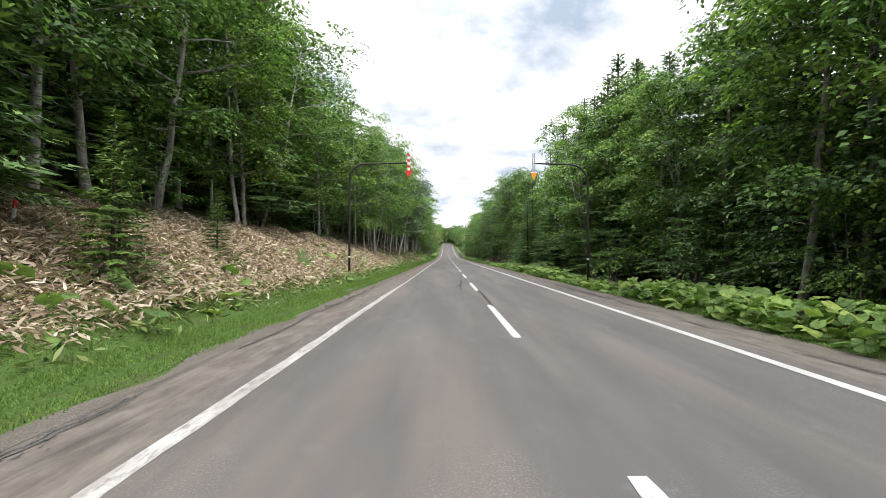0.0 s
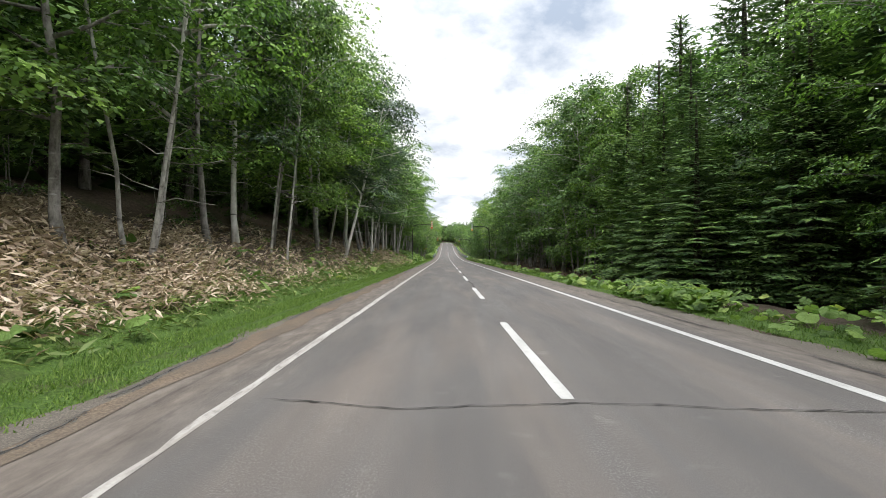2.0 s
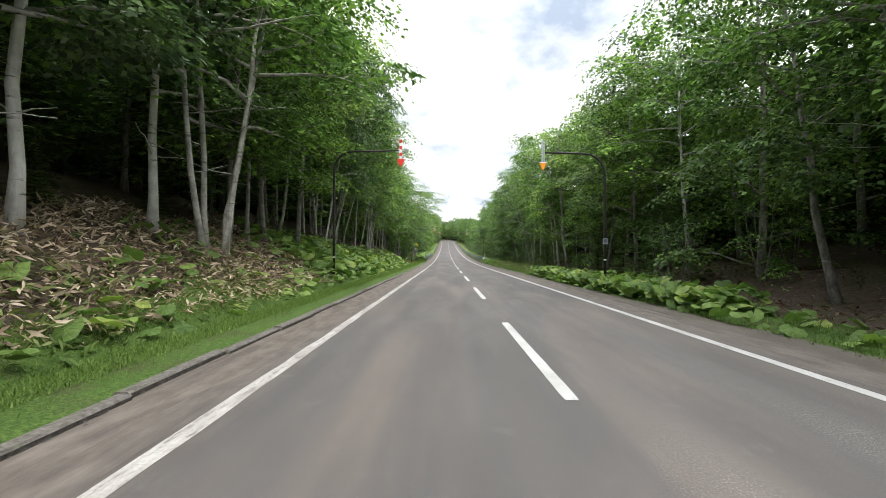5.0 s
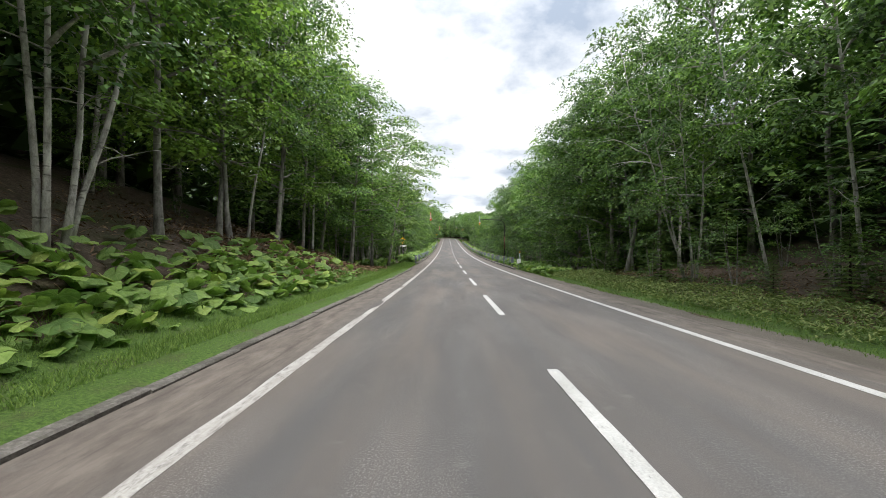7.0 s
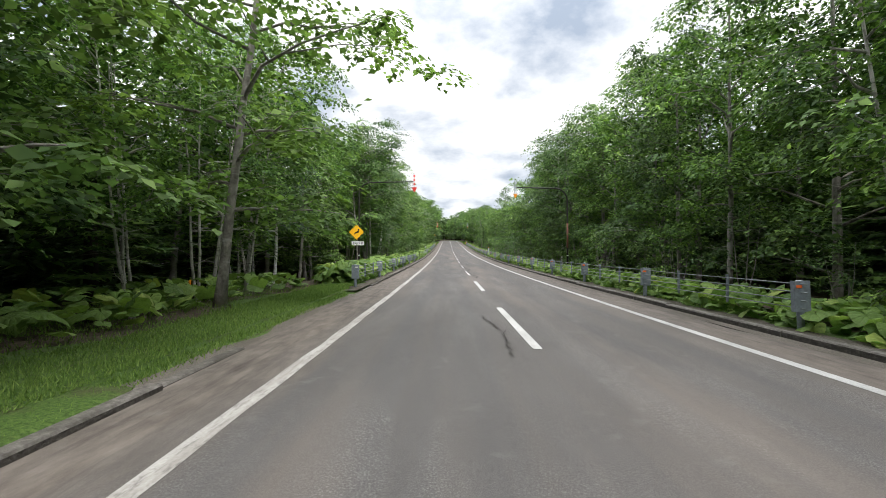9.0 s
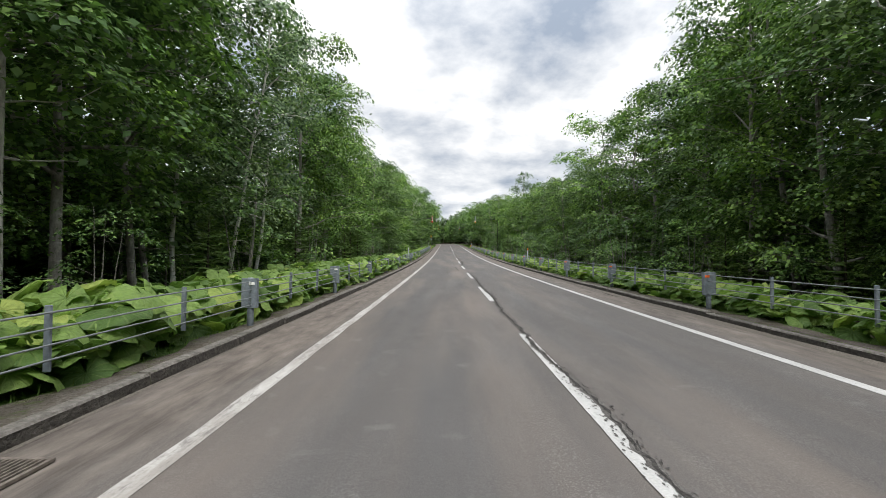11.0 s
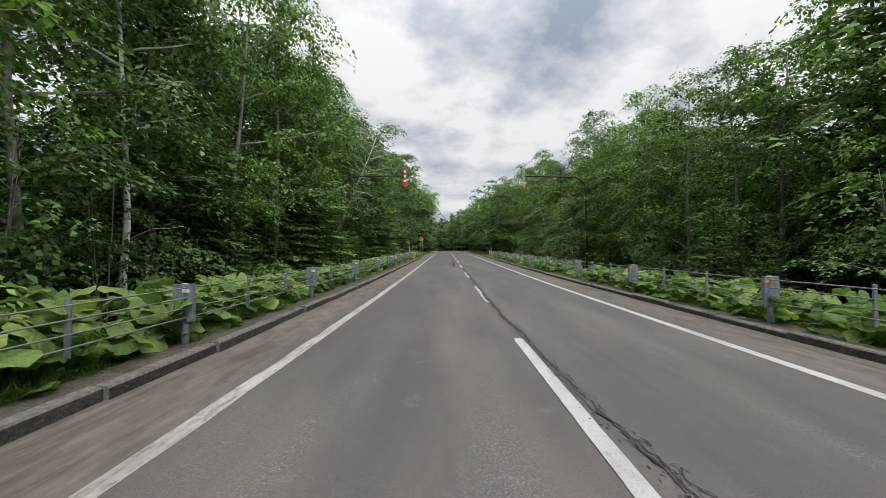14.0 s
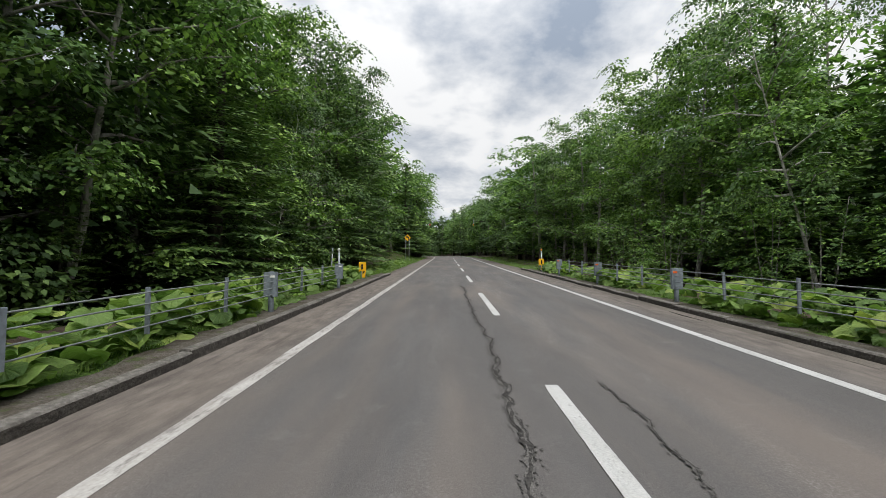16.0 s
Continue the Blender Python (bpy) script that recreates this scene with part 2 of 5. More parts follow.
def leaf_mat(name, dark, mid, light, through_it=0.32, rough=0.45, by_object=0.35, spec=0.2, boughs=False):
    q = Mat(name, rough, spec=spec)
    # wider tones leaf by leaf: lit tops and dark gaps put into the colour
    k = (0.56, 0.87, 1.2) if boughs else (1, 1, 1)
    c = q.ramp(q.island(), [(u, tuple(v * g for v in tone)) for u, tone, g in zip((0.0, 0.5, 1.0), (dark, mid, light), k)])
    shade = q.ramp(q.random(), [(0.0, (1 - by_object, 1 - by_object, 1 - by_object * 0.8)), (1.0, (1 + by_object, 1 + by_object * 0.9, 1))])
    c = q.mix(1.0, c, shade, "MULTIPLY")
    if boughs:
        # cool dark and warm light patches paint in the boughs' light and shade
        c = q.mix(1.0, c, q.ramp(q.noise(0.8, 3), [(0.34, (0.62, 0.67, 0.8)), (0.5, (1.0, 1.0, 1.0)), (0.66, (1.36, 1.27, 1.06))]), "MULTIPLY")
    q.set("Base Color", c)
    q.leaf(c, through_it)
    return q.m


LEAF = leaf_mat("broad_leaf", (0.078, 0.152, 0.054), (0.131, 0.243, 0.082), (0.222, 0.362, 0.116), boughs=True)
# LEAF again, slightly darker: the dimmer trees' shade put into its colour
LEAF_SHADED = leaf_mat("shaded_broad_leaf", (0.073, 0.138, 0.05), (0.124, 0.222, 0.073), (0.208, 0.328, 0.105), boughs=True)
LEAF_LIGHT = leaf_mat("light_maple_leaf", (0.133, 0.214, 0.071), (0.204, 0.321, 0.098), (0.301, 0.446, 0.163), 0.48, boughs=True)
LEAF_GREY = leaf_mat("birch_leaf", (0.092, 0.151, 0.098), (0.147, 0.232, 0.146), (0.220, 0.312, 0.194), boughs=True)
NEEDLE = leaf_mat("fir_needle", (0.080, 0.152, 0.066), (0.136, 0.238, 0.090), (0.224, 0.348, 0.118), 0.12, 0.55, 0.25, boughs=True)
NEEDLE_YOUNG = leaf_mat("young_fir_needle", (0.054, 0.1013, 0.027), (0.0878, 0.1485, 0.0378), (0.135, 0.2093, 0.054), 0.2, 0.55, 0.2)
# much darker than LEAF: the wood's inner shade is put into the colour
WOODS = leaf_mat("shaded_deep_wood_leaf", (0.0223, 0.048, 0.0168), (0.0391, 0.072, 0.0216), (0.0614, 0.108, 0.03), 0.2)
GRASS = leaf_mat("grass_blade", (0.08, 0.142, 0.034), (0.13, 0.212, 0.052), (0.215, 0.3, 0.085), 0.35, 0.7, 0.05, 0.15)
SASA_DRY = leaf_mat("dry_bamboo_grass", (0.21, 0.15, 0.108), (0.5, 0.385, 0.3), (0.79, 0.66, 0.55), 0.25, 0.6, 0.05, 0.2)
SASA_GREEN = leaf_mat("green_bamboo_grass", (0.0936, 0.1404, 0.0390), (0.1716, 0.2340, 0.0780), (0.3120, 0.3432, 0.1404), 0.25, 0.5, 0.05)
LITTER = leaf_mat("fallen_leaf", (0.0840, 0.0504, 0.0336), (0.1848, 0.1176, 0.0756), (0.3360, 0.2352, 0.1680), 0.1, 0.8, 0.05, 0.1)


def butterbur_mat():
    """Large soft leaves with pale veins that fan out from the stalk."""
    q = Mat("butterbur_leaf", 0.5, spec=0.28)
    both = q.math("FRACT", q.math("ADD", q.island(), q.random()), 0.0)
    c = q.ramp(both, [(0.0, (0.088, 0.16, 0.045)), (0.5, (0.175, 0.278, 0.075)), (0.85, (0.26, 0.38, 0.105)), (1.0, (0.33, 0.4, 0.105))])
    c = q.mix(1.0, c, q.ramp(q.noise(13, 6, rough=0.7), [(0.32, (0.74, 0.77, 0.72)), (0.5, (1.0, 1.0, 1.0)), (0.68, (1.18, 1.14, 1.1))]), "MULTIPLY")
    sep = q.n.new("ShaderNodeSeparateXYZ")
    q.l.new(q.n.new("ShaderNodeUVMap").outputs[0], sep.inputs[0])
    fan = q.math("ABSOLUTE", q.math("SUBTRACT", q.math("FRACT", q.math("MULTIPLY", q.math("ARCTAN2", sep.outputs[1], sep.outputs[0]), 1.75), 0.0), 0.5), 0.0)
    c = q.mix(q.ramp(fan, [(0.02, 0.22), (0.1, 0.0)]), c, (0.34, 0.42, 0.16))
    c = q.mix(q.ramp(q.noise(4.3, 6, rough=0.65), [(0.63, 0.0), (0.72, 0.55)]), c, (0.21, 0.17, 0.075))
    q.set("Base Color", c)
    q.bump(q.math("ADD", q.noise(11, 6), q.math("MULTIPLY", q.ramp(fan, [(0.0, 0.0), (0.25, 1.0)]), 0.2)), 1.0, 0.04)
    q.leaf(c, 0.36)
    return q.m


BUTTERBUR = butterbur_mat()
q = Mat("butterbur_stalk", 0.6)
q.set("Base Color", q.ramp(q.noise(9), [(0.3, (0.10, 0.15, 0.04)), (0.7, (0.2, 0.22, 0.09))]))
STALK = q.m


def bark_mat(name, dark, light, mark=None):
    q = Mat(name, 0.9, spec=0.2)
    c = q.ramp(q.noise(7, 8, (1, 1, 0.45), 0.72), [(0.36, dark), (0.64, light)])
    if mark:
        c = q.mix(q.ramp(q.noise(6, 5, (0.5, 0.5, 3)), [(0.6, 0.0), (0.68, 0.85)]), c, mark)
    q.set("Base Color", c)
    q.bump(q.noise(14, 6, (1, 1, 0.3)), 0.7, 0.03)
    return q.m


BARK = bark_mat("grey_bark", (0.11, 0.101, 0.092), (0.37, 0.35, 0.325), (0.4, 0.39, 0.37))
BARK_PALE = bark_mat("pale_bark", (0.2, 0.188, 0.17), (0.6, 0.58, 0.545), (0.085, 0.076, 0.068))
BARK_BIRCH = bark_mat("birch_bark", (0.5, 0.48, 0.455), (0.8, 0.785, 0.76), (0.08, 0.072, 0.064))
BARK_DARK = bark_mat("fir_bark", (0.035, 0.029, 0.025), (0.1, 0.085, 0.075))


def plain(name, color, rough=0.5, metal=0.0, wear=0.25, scale=14):
    q = Mat(name, rough, metal)
    dark, light = tuple(c * (1 - wear) for c in color), tuple(min(1, c * (1 + wear * 0.5)) for c in color)
    q.set("Base Color", q.ramp(q.noise(scale, 6), [(0.3, dark), (0.65, light)]))
    q.bump(q.noise(scale * 4, 4), 0.15, 0.003)
    return q.m


POLE_DARK = plain("dark_brown_pole_paint", (0.022, 0.019, 0.018), 0.5)
POLE_RUST = plain("reddish_primer", (0.16, 0.06, 0.045), 0.6)
GALV = plain("galvanised_steel", (0.36, 0.39, 0.42), 0.45, 0.5)
POST_GREY = plain("blue_grey_post_paint", (0.19, 0.22, 0.25), 0.5, 0.2, 0.3)
WIRE = plain("cable_steel", (0.24, 0.26, 0.27), 0.5, 0.4)
RED = plain("red_reflective", (0.62, 0.045, 0.03), 0.4)
WHITE = plain("white_sheet", (0.72, 0.72, 0.7), 0.4, 0, 0.15)
ORANGE = plain("orange_reflective", (0.8, 0.28, 0.02), 0.35, 0, 0.1)
ORANGE_RED = plain("orange_red_reflector", (0.8, 0.16, 0.04), 0.35, 0, 0.1)
YELLOW = plain("sign_yellow", (0.8, 0.43, 0.015), 0.4, 0, 0.08)
BLACK = plain("sign_black", (0.012, 0.012, 0.013), 0.5)
GRATING = plain("rusty_grating", (0.17, 0.145, 0.125), 0.75, 0.2, 0.4)
INK = plain("blue_black_lettering", (0.03, 0.04, 0.09), 0.5)

# ---------------------------------------------------------------- helpers of the scene
rng = np.random.default_rng(7)
GRADE, SAG0, SAG1, TOP0, TOP1 = 0.058, 130.0, 267.0, 365.0, 425.0


def zr(y):
    """Height of the road: level, then a long sag up to a 5.8 % climb, then a crest."""
    y = np.asarray(y, float)
    r = GRADE / (SAG1 - SAG0)
    a = np.clip(y, SAG0, SAG1) - SAG0
    b = np.clip(y, SAG1, TOP0) - SAG1
    c = np.clip(y, TOP0, TOP1) - TOP0
    return r * a * a / 2 + GRADE * b + GRADE * c - GRADE / (TOP1 - TOP0) / 2 * c * c


def xc(y):
    """The road's middle line: straight, then bending to the left near the crest."""
    d = np.clip(np.asarray(y, float) - 345.0, 0, 200)
    return -d * d / 405.0


def ease(v, a, b):
    u = np.clip((np.asarray(v, float) - a) / (b - a), 0, 1)
    return u * u * (3 - 2 * u)


def bank_left(y):
    return (1 + 0.16 * ease(y, 45, 62)) * (1 - ease(y, 138, 160)) + 0.7 * ease(y, 290, 312)


def bank_right(y):
    return 0.15 + 0.85 * ease(y, 84, 104) * (1 - ease(y, 140, 158)) + 0.7 * ease(y, 292, 315)


def wob(x, y):
    return 0.10 * np.sin(x * 1.3 + 0.7 * np.sin(y * 0.6)) + 0.08 * np.sin(y * 0.9 + x * 0.5) + 0.05 * np.sin(y * 2.3 - x * 1.9)


def gz(x, y):
    """Height of the ground beside (and just under) the road."""
    x, y = np.asarray(x, float), np.asarray(y, float)
    u = x - xc(y)
    d = np.where(u < 0, -u - 5.75, u - 5.2)
    d = np.clip(d, 0, None)
    left = bank_left(y) * (0.5 * d - 0.010 * d * d) * (d < 25) + bank_left(y) * 6.25 * (d >= 25) - (1 - np.clip(bank_left(y), 0, 1)) * 0.9 * ease(d, 1.2, 6)
    right = bank_right(y) * np.clip(0.05 * d + 0.012 * d * d, 0, 3.0) - (1 - np.clip(bank_right(y), 0, 1)) * (0.4 + 0.7 * ease(y, 152, 172)) * ease(d, 1.2, 7)
    z = np.where(u < 0, left, right) + wob(x, y) * ease(d, 0.0, 3.0)
    under = np.where((u > -4.6) & (u < 4.3), -0.12, 0.0)
    return zr(y) + z + under


def mesh_of(name, verts, faces, material, smooth=False):
    me = bpy.data.meshes.new(name)
    me.from_pydata([tuple(v) for v in verts], [], faces)
    me.materials.append(material)
    if smooth:
        me.shade_smooth()
    return me


def quads_mesh(name, v, material):
    """A mesh of loose leaves from an array of n x corners x 3."""
    v = np.asarray(v, np.float32)
    n, c = v.shape[:2]
    me = bpy.data.meshes.new(name)
    me.vertices.add(c * n), me.loops.add(c * n), me.polygons.add(n)
    me.vertices.foreach_set("co", v.ravel())
    me.loops.foreach_set("vertex_index", np.arange(c * n, dtype=np.int32))
    me.polygons.foreach_set("loop_start", np.arange(0, c * n, c, dtype=np.int32))
    me.update(calc_edges=True)
    me.materials.append(material)
    return me


def unit(v):
    return v / np.maximum(np.linalg.norm(v, axis=-1, keepdims=True), 1e-9)


def leaf_quads(p, d, n, length, width, fold=0.18):
    """Pointed leaves: base, two sides and a drooping tip."""
    d, n = unit(d), unit(n)
    s = unit(np.cross(d, n))
    n = np.cross(s, d)
    L, W = length[:, None], width[:, None]
    mid = p + 0.45 * L * d
    return np.stack([p, mid + W / 2 * s + fold * W * n, p + L * d - 0.12 * L * n, mid - W / 2 * s + fold * W * n], 1)


def leaf_tips(p, d, n, length, width):
    """Small leaves of three corners: two at the base and the tip."""
    d = unit(d)
    s = unit(np.cross(d, unit(n)))
    L, W = length[:, None], width[:, None]
    return np.stack([p - W / 2 * s, p + W / 2 * s, p + L * d], 1)


def merged(*sets):
    verts, faces = [], []
    for v, f in sets:
        k = len(verts)
        verts += v
        faces += [tuple(k + i for i in q) for q in f]
    return verts, faces


def tubes(paths, sides=6):
    """Verts and faces of tapered tubes: each path is a list of (point, radius)."""
    verts, faces = [], []
    for path in paths:
        pts = np.array([p for p, _ in path], float)
        rad = [r for _, r in path]
        base = len(verts)
        for i, p in enumerate(pts):
            t = unit(pts[min(i + 1, len(pts) - 1)] - pts[max(i - 1, 0)])
            a = unit(np.cross(t, (0.31, 0.95, 0.05) if abs(t[1]) < 0.9 else (1, 0, 0)))
            b = np.cross(t, a)
            for k in range(sides):
                w = 2 * math.pi * k / sides
                verts.append(p + rad[i] * (math.cos(w) * a + math.sin(w) * b))
        for i in range(len(pts) - 1):
            for k in range(sides):
                j = (k + 1) % sides
                faces.append((base + i * sides + k, base + i * sides + j, base + (i + 1) * sides + j, base + (i + 1) * sides + k))
        faces.append(tuple(base + k for k in reversed(range(sides))))
        faces.append(tuple(base + (len(pts) - 1) * sides + k for k in range(sides)))
    return verts, faces


def part(name, me, parent, label=""):
    ob = new(name, me)
    ob.parent = parent
    if label:
        tagged(ob, label)
    return ob


def box_data(cx, cy, cz, sx, sy, sz):
    v = [(cx + a * sx / 2, cy + b * sy / 2, cz + c * sz / 2) for a in (-1, 1) for b in (-1, 1) for c in (-1, 1)]
    return v, [(0, 1, 3, 2), (4, 6, 7, 5), (0, 4, 5, 1), (2, 3, 7, 6), (0, 2, 6, 4), (1, 5, 7, 3)]


def box_mesh(name, material, *boxes, bevel=0.006):
    bm = bmesh.new()
    for b in boxes:
        v, f = box_data(*b)
        vs = [bm.verts.new(p) for p in v]
        for q in f:
            bm.faces.new([vs[i] for i in q])
    if bevel:
        bmesh.ops.bevel(bm, geom=bm.edges[:], offset=bevel, segments=1, affect="EDGES", profile=0.5)
    bmesh.ops.recalc_face_normals(bm, faces=bm.faces[:])
    me = bpy.data.meshes.new(name)
    bm.to_mesh(me)
    bm.free()
    me.materials.append(material)
    return me


def tube_mesh(name, material, paths, sides=10):
    return mesh_of(name, *tubes(paths, sides), material, True)


def slab_mesh(name, material, outline, y0, y1, bevel=0.0):
    """An outline in x and z, given a thickness along y."""
    bm = bmesh.new()
    a = [bm.verts.new((x, y0, z)) for x, z in outline]
    b = [bm.verts.new((x, y1, z)) for x, z in outline]
    bm.faces.new(a), bm.faces.new(list(reversed(b)))
    for i in range(len(a)):
        j = (i + 1) % len(a)
        bm.faces.new((a[i], b[i], b[j], a[j]))
    bmesh.ops.recalc_face_normals(bm, faces=bm.faces[:])
    me = bpy.data.meshes.new(name)
    bm.to_mesh(me)
    bm.free()
    me.materials.append(material)
    return me


def ribbon(name, material, x0, x1, ys, lift, jag=None):
    """A strip along the road between two offsets, following its bend and its grade."""
    verts, faces = [], []
    for i, y in enumerate(ys):
        a, b = (x0, x1) if jag is None else jag(y, x0, x1)
        verts += [(float(xc(y)) + a, y, float(zr(y)) + lift), (float(xc(y)) + b, y, float(zr(y)) + lift)]
        if i:
            k = 2 * i
            faces.append((k - 2, k - 1, k + 1, k))
    return mesh_of(name, verts, faces, material)


# ---------------------------------------------------------------- ground and road
gx = np.concatenate([[-900, -400, -200, -120, -80, -60, -45], np.arange(-36, -12, 1.5), np.arange(-12, -4, 0.5), [-4.61, -4.59, -3, 0, 3, 4.29, 4.31], np.arange(4.6, 12, 0.5), np.arange(12, 37, 1.5), [45, 60, 80, 120, 200, 400, 900]])
gy = np.concatenate([[-900, -400, -200, -100, -60], np.arange(-30, 440, 1.5), np.arange(445, 640, 10), [700, 900, 1300, 2000]])
GX, GY = np.meshgrid(gx + 0.0, gy)
GX = GX + xc(GY) * (np.abs(GX) < 100)
GZ = gz(GX, GY)
nx, ny = len(gx), len(gy)
gv = np.stack([GX, GY, GZ], -1).reshape(-1, 3)
gf = [(j * nx + i, j * nx + i + 1, (j + 1) * nx + i + 1, (j + 1) * nx + i) for j in range(ny - 1) for i in range(nx - 1)]
ground = new("ground", mesh_of("ground", gv, gf, FLOOR, True))
tagged(ground, "dark brown forest floor with leaf litter", "ground", kind="structure")

road_y = np.concatenate([np.arange(-60, 120, 6.0), np.arange(120, 470, 2.0)])
road_x = [-4.42, -3.3, -1.6, 0.0, 1.6, 3.2, 4.0]
rv, rf = [], []
for j, y in enumerate(road_y):
    for i, x in enumerate(road_x):
        jag = 0.05 * math.sin(y * 1.7) + 0.03 * math.sin(y * 4.1) if i in (0, len(road_x) - 1) else 0
        rv.append((float(xc(y)) + x + jag, y, float(zr(y))))
        if i and j:
            k = j * len(road_x) + i
            rf.append((k - len(road_x) - 1, k - len(road_x), k, k - 1))
road = new("road", mesh_of("road", rv, rf, ASPHALT))
tagged(road, "worn grey two-lane asphalt road through a forest", "road", kind="structure")

line_y = np.concatenate([np.arange(-60, 120, 3.0), np.arange(120, 470, 2.0)])


def worn_left(y, a, b):
    w = 0.014 * math.sin(y * 0.83) + 0.016 * math.sin(y * 3.1 + 1)
    o = float(np.interp(y, [0, 60, 98, 125, 185, 215, 250], [-0.09, -0.1, -0.05, 0.0, -0.02, -0.03, 0.0]))
    lost = float(np.interp(y, [18, 24, 37, 42, 50, 70], [0.0, 0.09, 0.1, 0.045, 0.02, 0.0])) * (0.85 + 0.55 * ((y * 7.317) % 1.0) * ((y * 3.71) % 1.0))
    lost += float(np.interp(y, [129.5, 131.2, 131.9, 132.9, 133.2, 138.2, 138.5, 139.1, 139.4], [0.0, 0.04, 0.13, 0.15, 0.0, 0.0, 0.16, 0.16, 0.0]))
    return (a + max(0, w) + o + lost, b - max(0, -w) * 0.6 + o)


fine_y = np.concatenate([np.arange(-20, 300, 0.35), np.arange(300, 470, 2.0)])
part("edge_line", ribbon("edge_line", PAINT_OLD, -3.27, -3.09, fine_y, 0.005, worn_left), road, "dusty worn white edge line")
part("edge_line", ribbon("edge_line", PAINT, 2.97, 3.13, line_y, 0.005), road, "white edge line")


def dash(seed):
    r = random.Random(seed)
    v = []
    for k in range(26):
        y = 5.0 * k / 25
        end = 0.012 if k in (0, 25) else 0.0
        v += [(-0.075 + r.uniform(-0.003, 0.003) + end, y, 0), (0.075 + r.uniform(-0.003, 0.003) - end, y, 0)]
    return mesh_of("lane_dash", v, [(2 * k, 2 * k + 1, 2 * k + 3, 2 * k + 2) for k in range(25)], PAINT)


dash_meshes = [dash(k) for k in range(4)]
DASH = {0: (0.0, 0.2), 3: (0.2, 0.0), 14: (0.36, 0.0), 19: (0.2, 0.0)}  # a few dashes lengthened so their ends fit the camera's view
for k in range(-2, 42):
    early, late = DASH.get(k, (0.0, 0.0))
    y = 10.0 * k - early
    d = part("lane_dash", dash_meshes[k % 4], road)
    s = (float(zr(y + 5)) - float(zr(y))) / 5
    d.matrix_basis = pose(float(xc(y)), y, float(zr(y)) + 0.006 + (0.002 if y > SAG0 else 0), math.degrees(math.atan(s)), 0, -math.degrees(math.atan((float(xc(y + 5)) - float(xc(y))) / 5)))
    d.scale = (1, 1 + (early + late) / 5, 1)


def crack(points, width=0.05, crumble=0.0, jitter=0.05, seed=0):
    """A wandering crack through points of (x, y): one strand, or where the asphalt crumbles a bundle of thin ones with broken bits between."""
    r = random.Random(seed)
    fine = []
    for (xa, ya), (xb, yb) in zip(points, points[1:]):
        n = max(2, int(math.hypot(xb - xa, yb - ya) / 0.08))
        for i in range(n):
            u = i / n
            fine.append((xa + (xb - xa) * u, ya + (yb - ya) * u))
    fine.append(points[-1])
    last = len(fine) - 1
    v, f, bits, bitf = [], [], [], []
    slow = 0
    base = []
    for i, (x, y) in enumerate(fine):
        ax, ay = fine[max(i - 1, 0)]
        bx, by = fine[min(i + 1, last)]
        ln = math.hypot(bx - ax, by - ay) or 1
        slow = 0.9 * slow + r.uniform(-jitter, jitter) * 0.55
        base.append((x, y, (by - ay) / ln, -(bx - ax) / ln, slow))
    worn, wornf, k = [], [], None
    for strand in range(4 if crumble else 1):
        drift, off, on, k = 0, (0, -0.16, 0.17, 0.32)[strand] * crumble, strand < 1, None
        for i, (x, y, sx, sy, slow) in enumerate(base):
            drift = 0.5 * drift + r.uniform(-1, 1) * (0.008 + (0.1 if strand else 0.06) * crumble)
            if strand and r.random() < (0.2 if on else 0.07):
                on, k = not on, None
            if not on:
                continue
            end = max(min(1, i / 5, (last - i) / 5), 0.1)
            w = width * r.choice((0.2, 0.28, 0.4, 0.6)) * r.uniform(0.7, 1.2) * (1 if strand == 0 else 0.45) * end / 2
            d = slow + off * end + drift
            z = float(zr(y)) + 0.0125 + (0.002 if y > SAG0 else 0)
            v += [(x + sx * (d - w), y + sy * (d - w), z), (x + sx * (d + w), y + sy * (d + w), z)]
            if k is not None:
                f.append((k, k + 1, k + 3, k + 2))
            k = len(v) - 2
            if strand == 0 and crumble:
                m = len(worn)
                ww = crumble * end * 0.27
                worn += [(x + sx * (slow - ww * r.uniform(0.35, 1.2)), y + sy * (slow - ww * r.uniform(0.35, 1.2)), z - 0.004), (x + sx * (slow + ww * r.uniform(0.35, 1.2)), y + sy * (slow + ww * r.uniform(0.35, 1.2)), z - 0.004)]
                if m:
                    wornf.append((m - 2, m - 1, m + 1, m))
                for _ in range(7):
                    g, al, m = d + r.gauss(0, 0.33) * crumble, r.uniform(-0.05, 0.05), len(bits)
                    cx, cy = x + sx * g - sy * al, y + sy * g + sx * al
                    q = r.uniform(0.005, 0.017)
                    bits += [(cx + q * math.cos(a) * r.uniform(0.5, 1), cy + 1.5 * q * math.sin(a), z - 0.0008 - 0.0003 * _) for a in (0.3, 1.6, 2.9, 4.2, 5.3)]
                    bitf.append(tuple(range(m, m + 5)))
    part("crack", mesh_of("crack", v, f, CRACK), road)
    if worn:
        part("worn_margin", mesh_of("worn_margin", worn, wornf, MARGIN), road)
    if bits:
        part("crumbled_edge", mesh_of("crumbled_edge", bits, bitf, CRUMBLE), road)


crack([(0.06, 14.6), (0.1, 17), (0.04, 20.2)], 0.08, 0.13, 0.03, 1)
crack([(-0.62, 21.0), (-0.55, 23.5), (-0.5, 25.5), (-0.47, 27.2)], 0.05, 0.09, 0.06, 2)
crack([(-3.0, 40.0), (-1.6, 39.7), (0.0, 39.9), (1.6, 39.75), (3.4, 39.6)], 0.05, 0, 0.03, 3)
crack([(0.05, 54.6), (0.08, 57), (0.02, 60.3)], 0.09, 0.15, 0.03, 4)
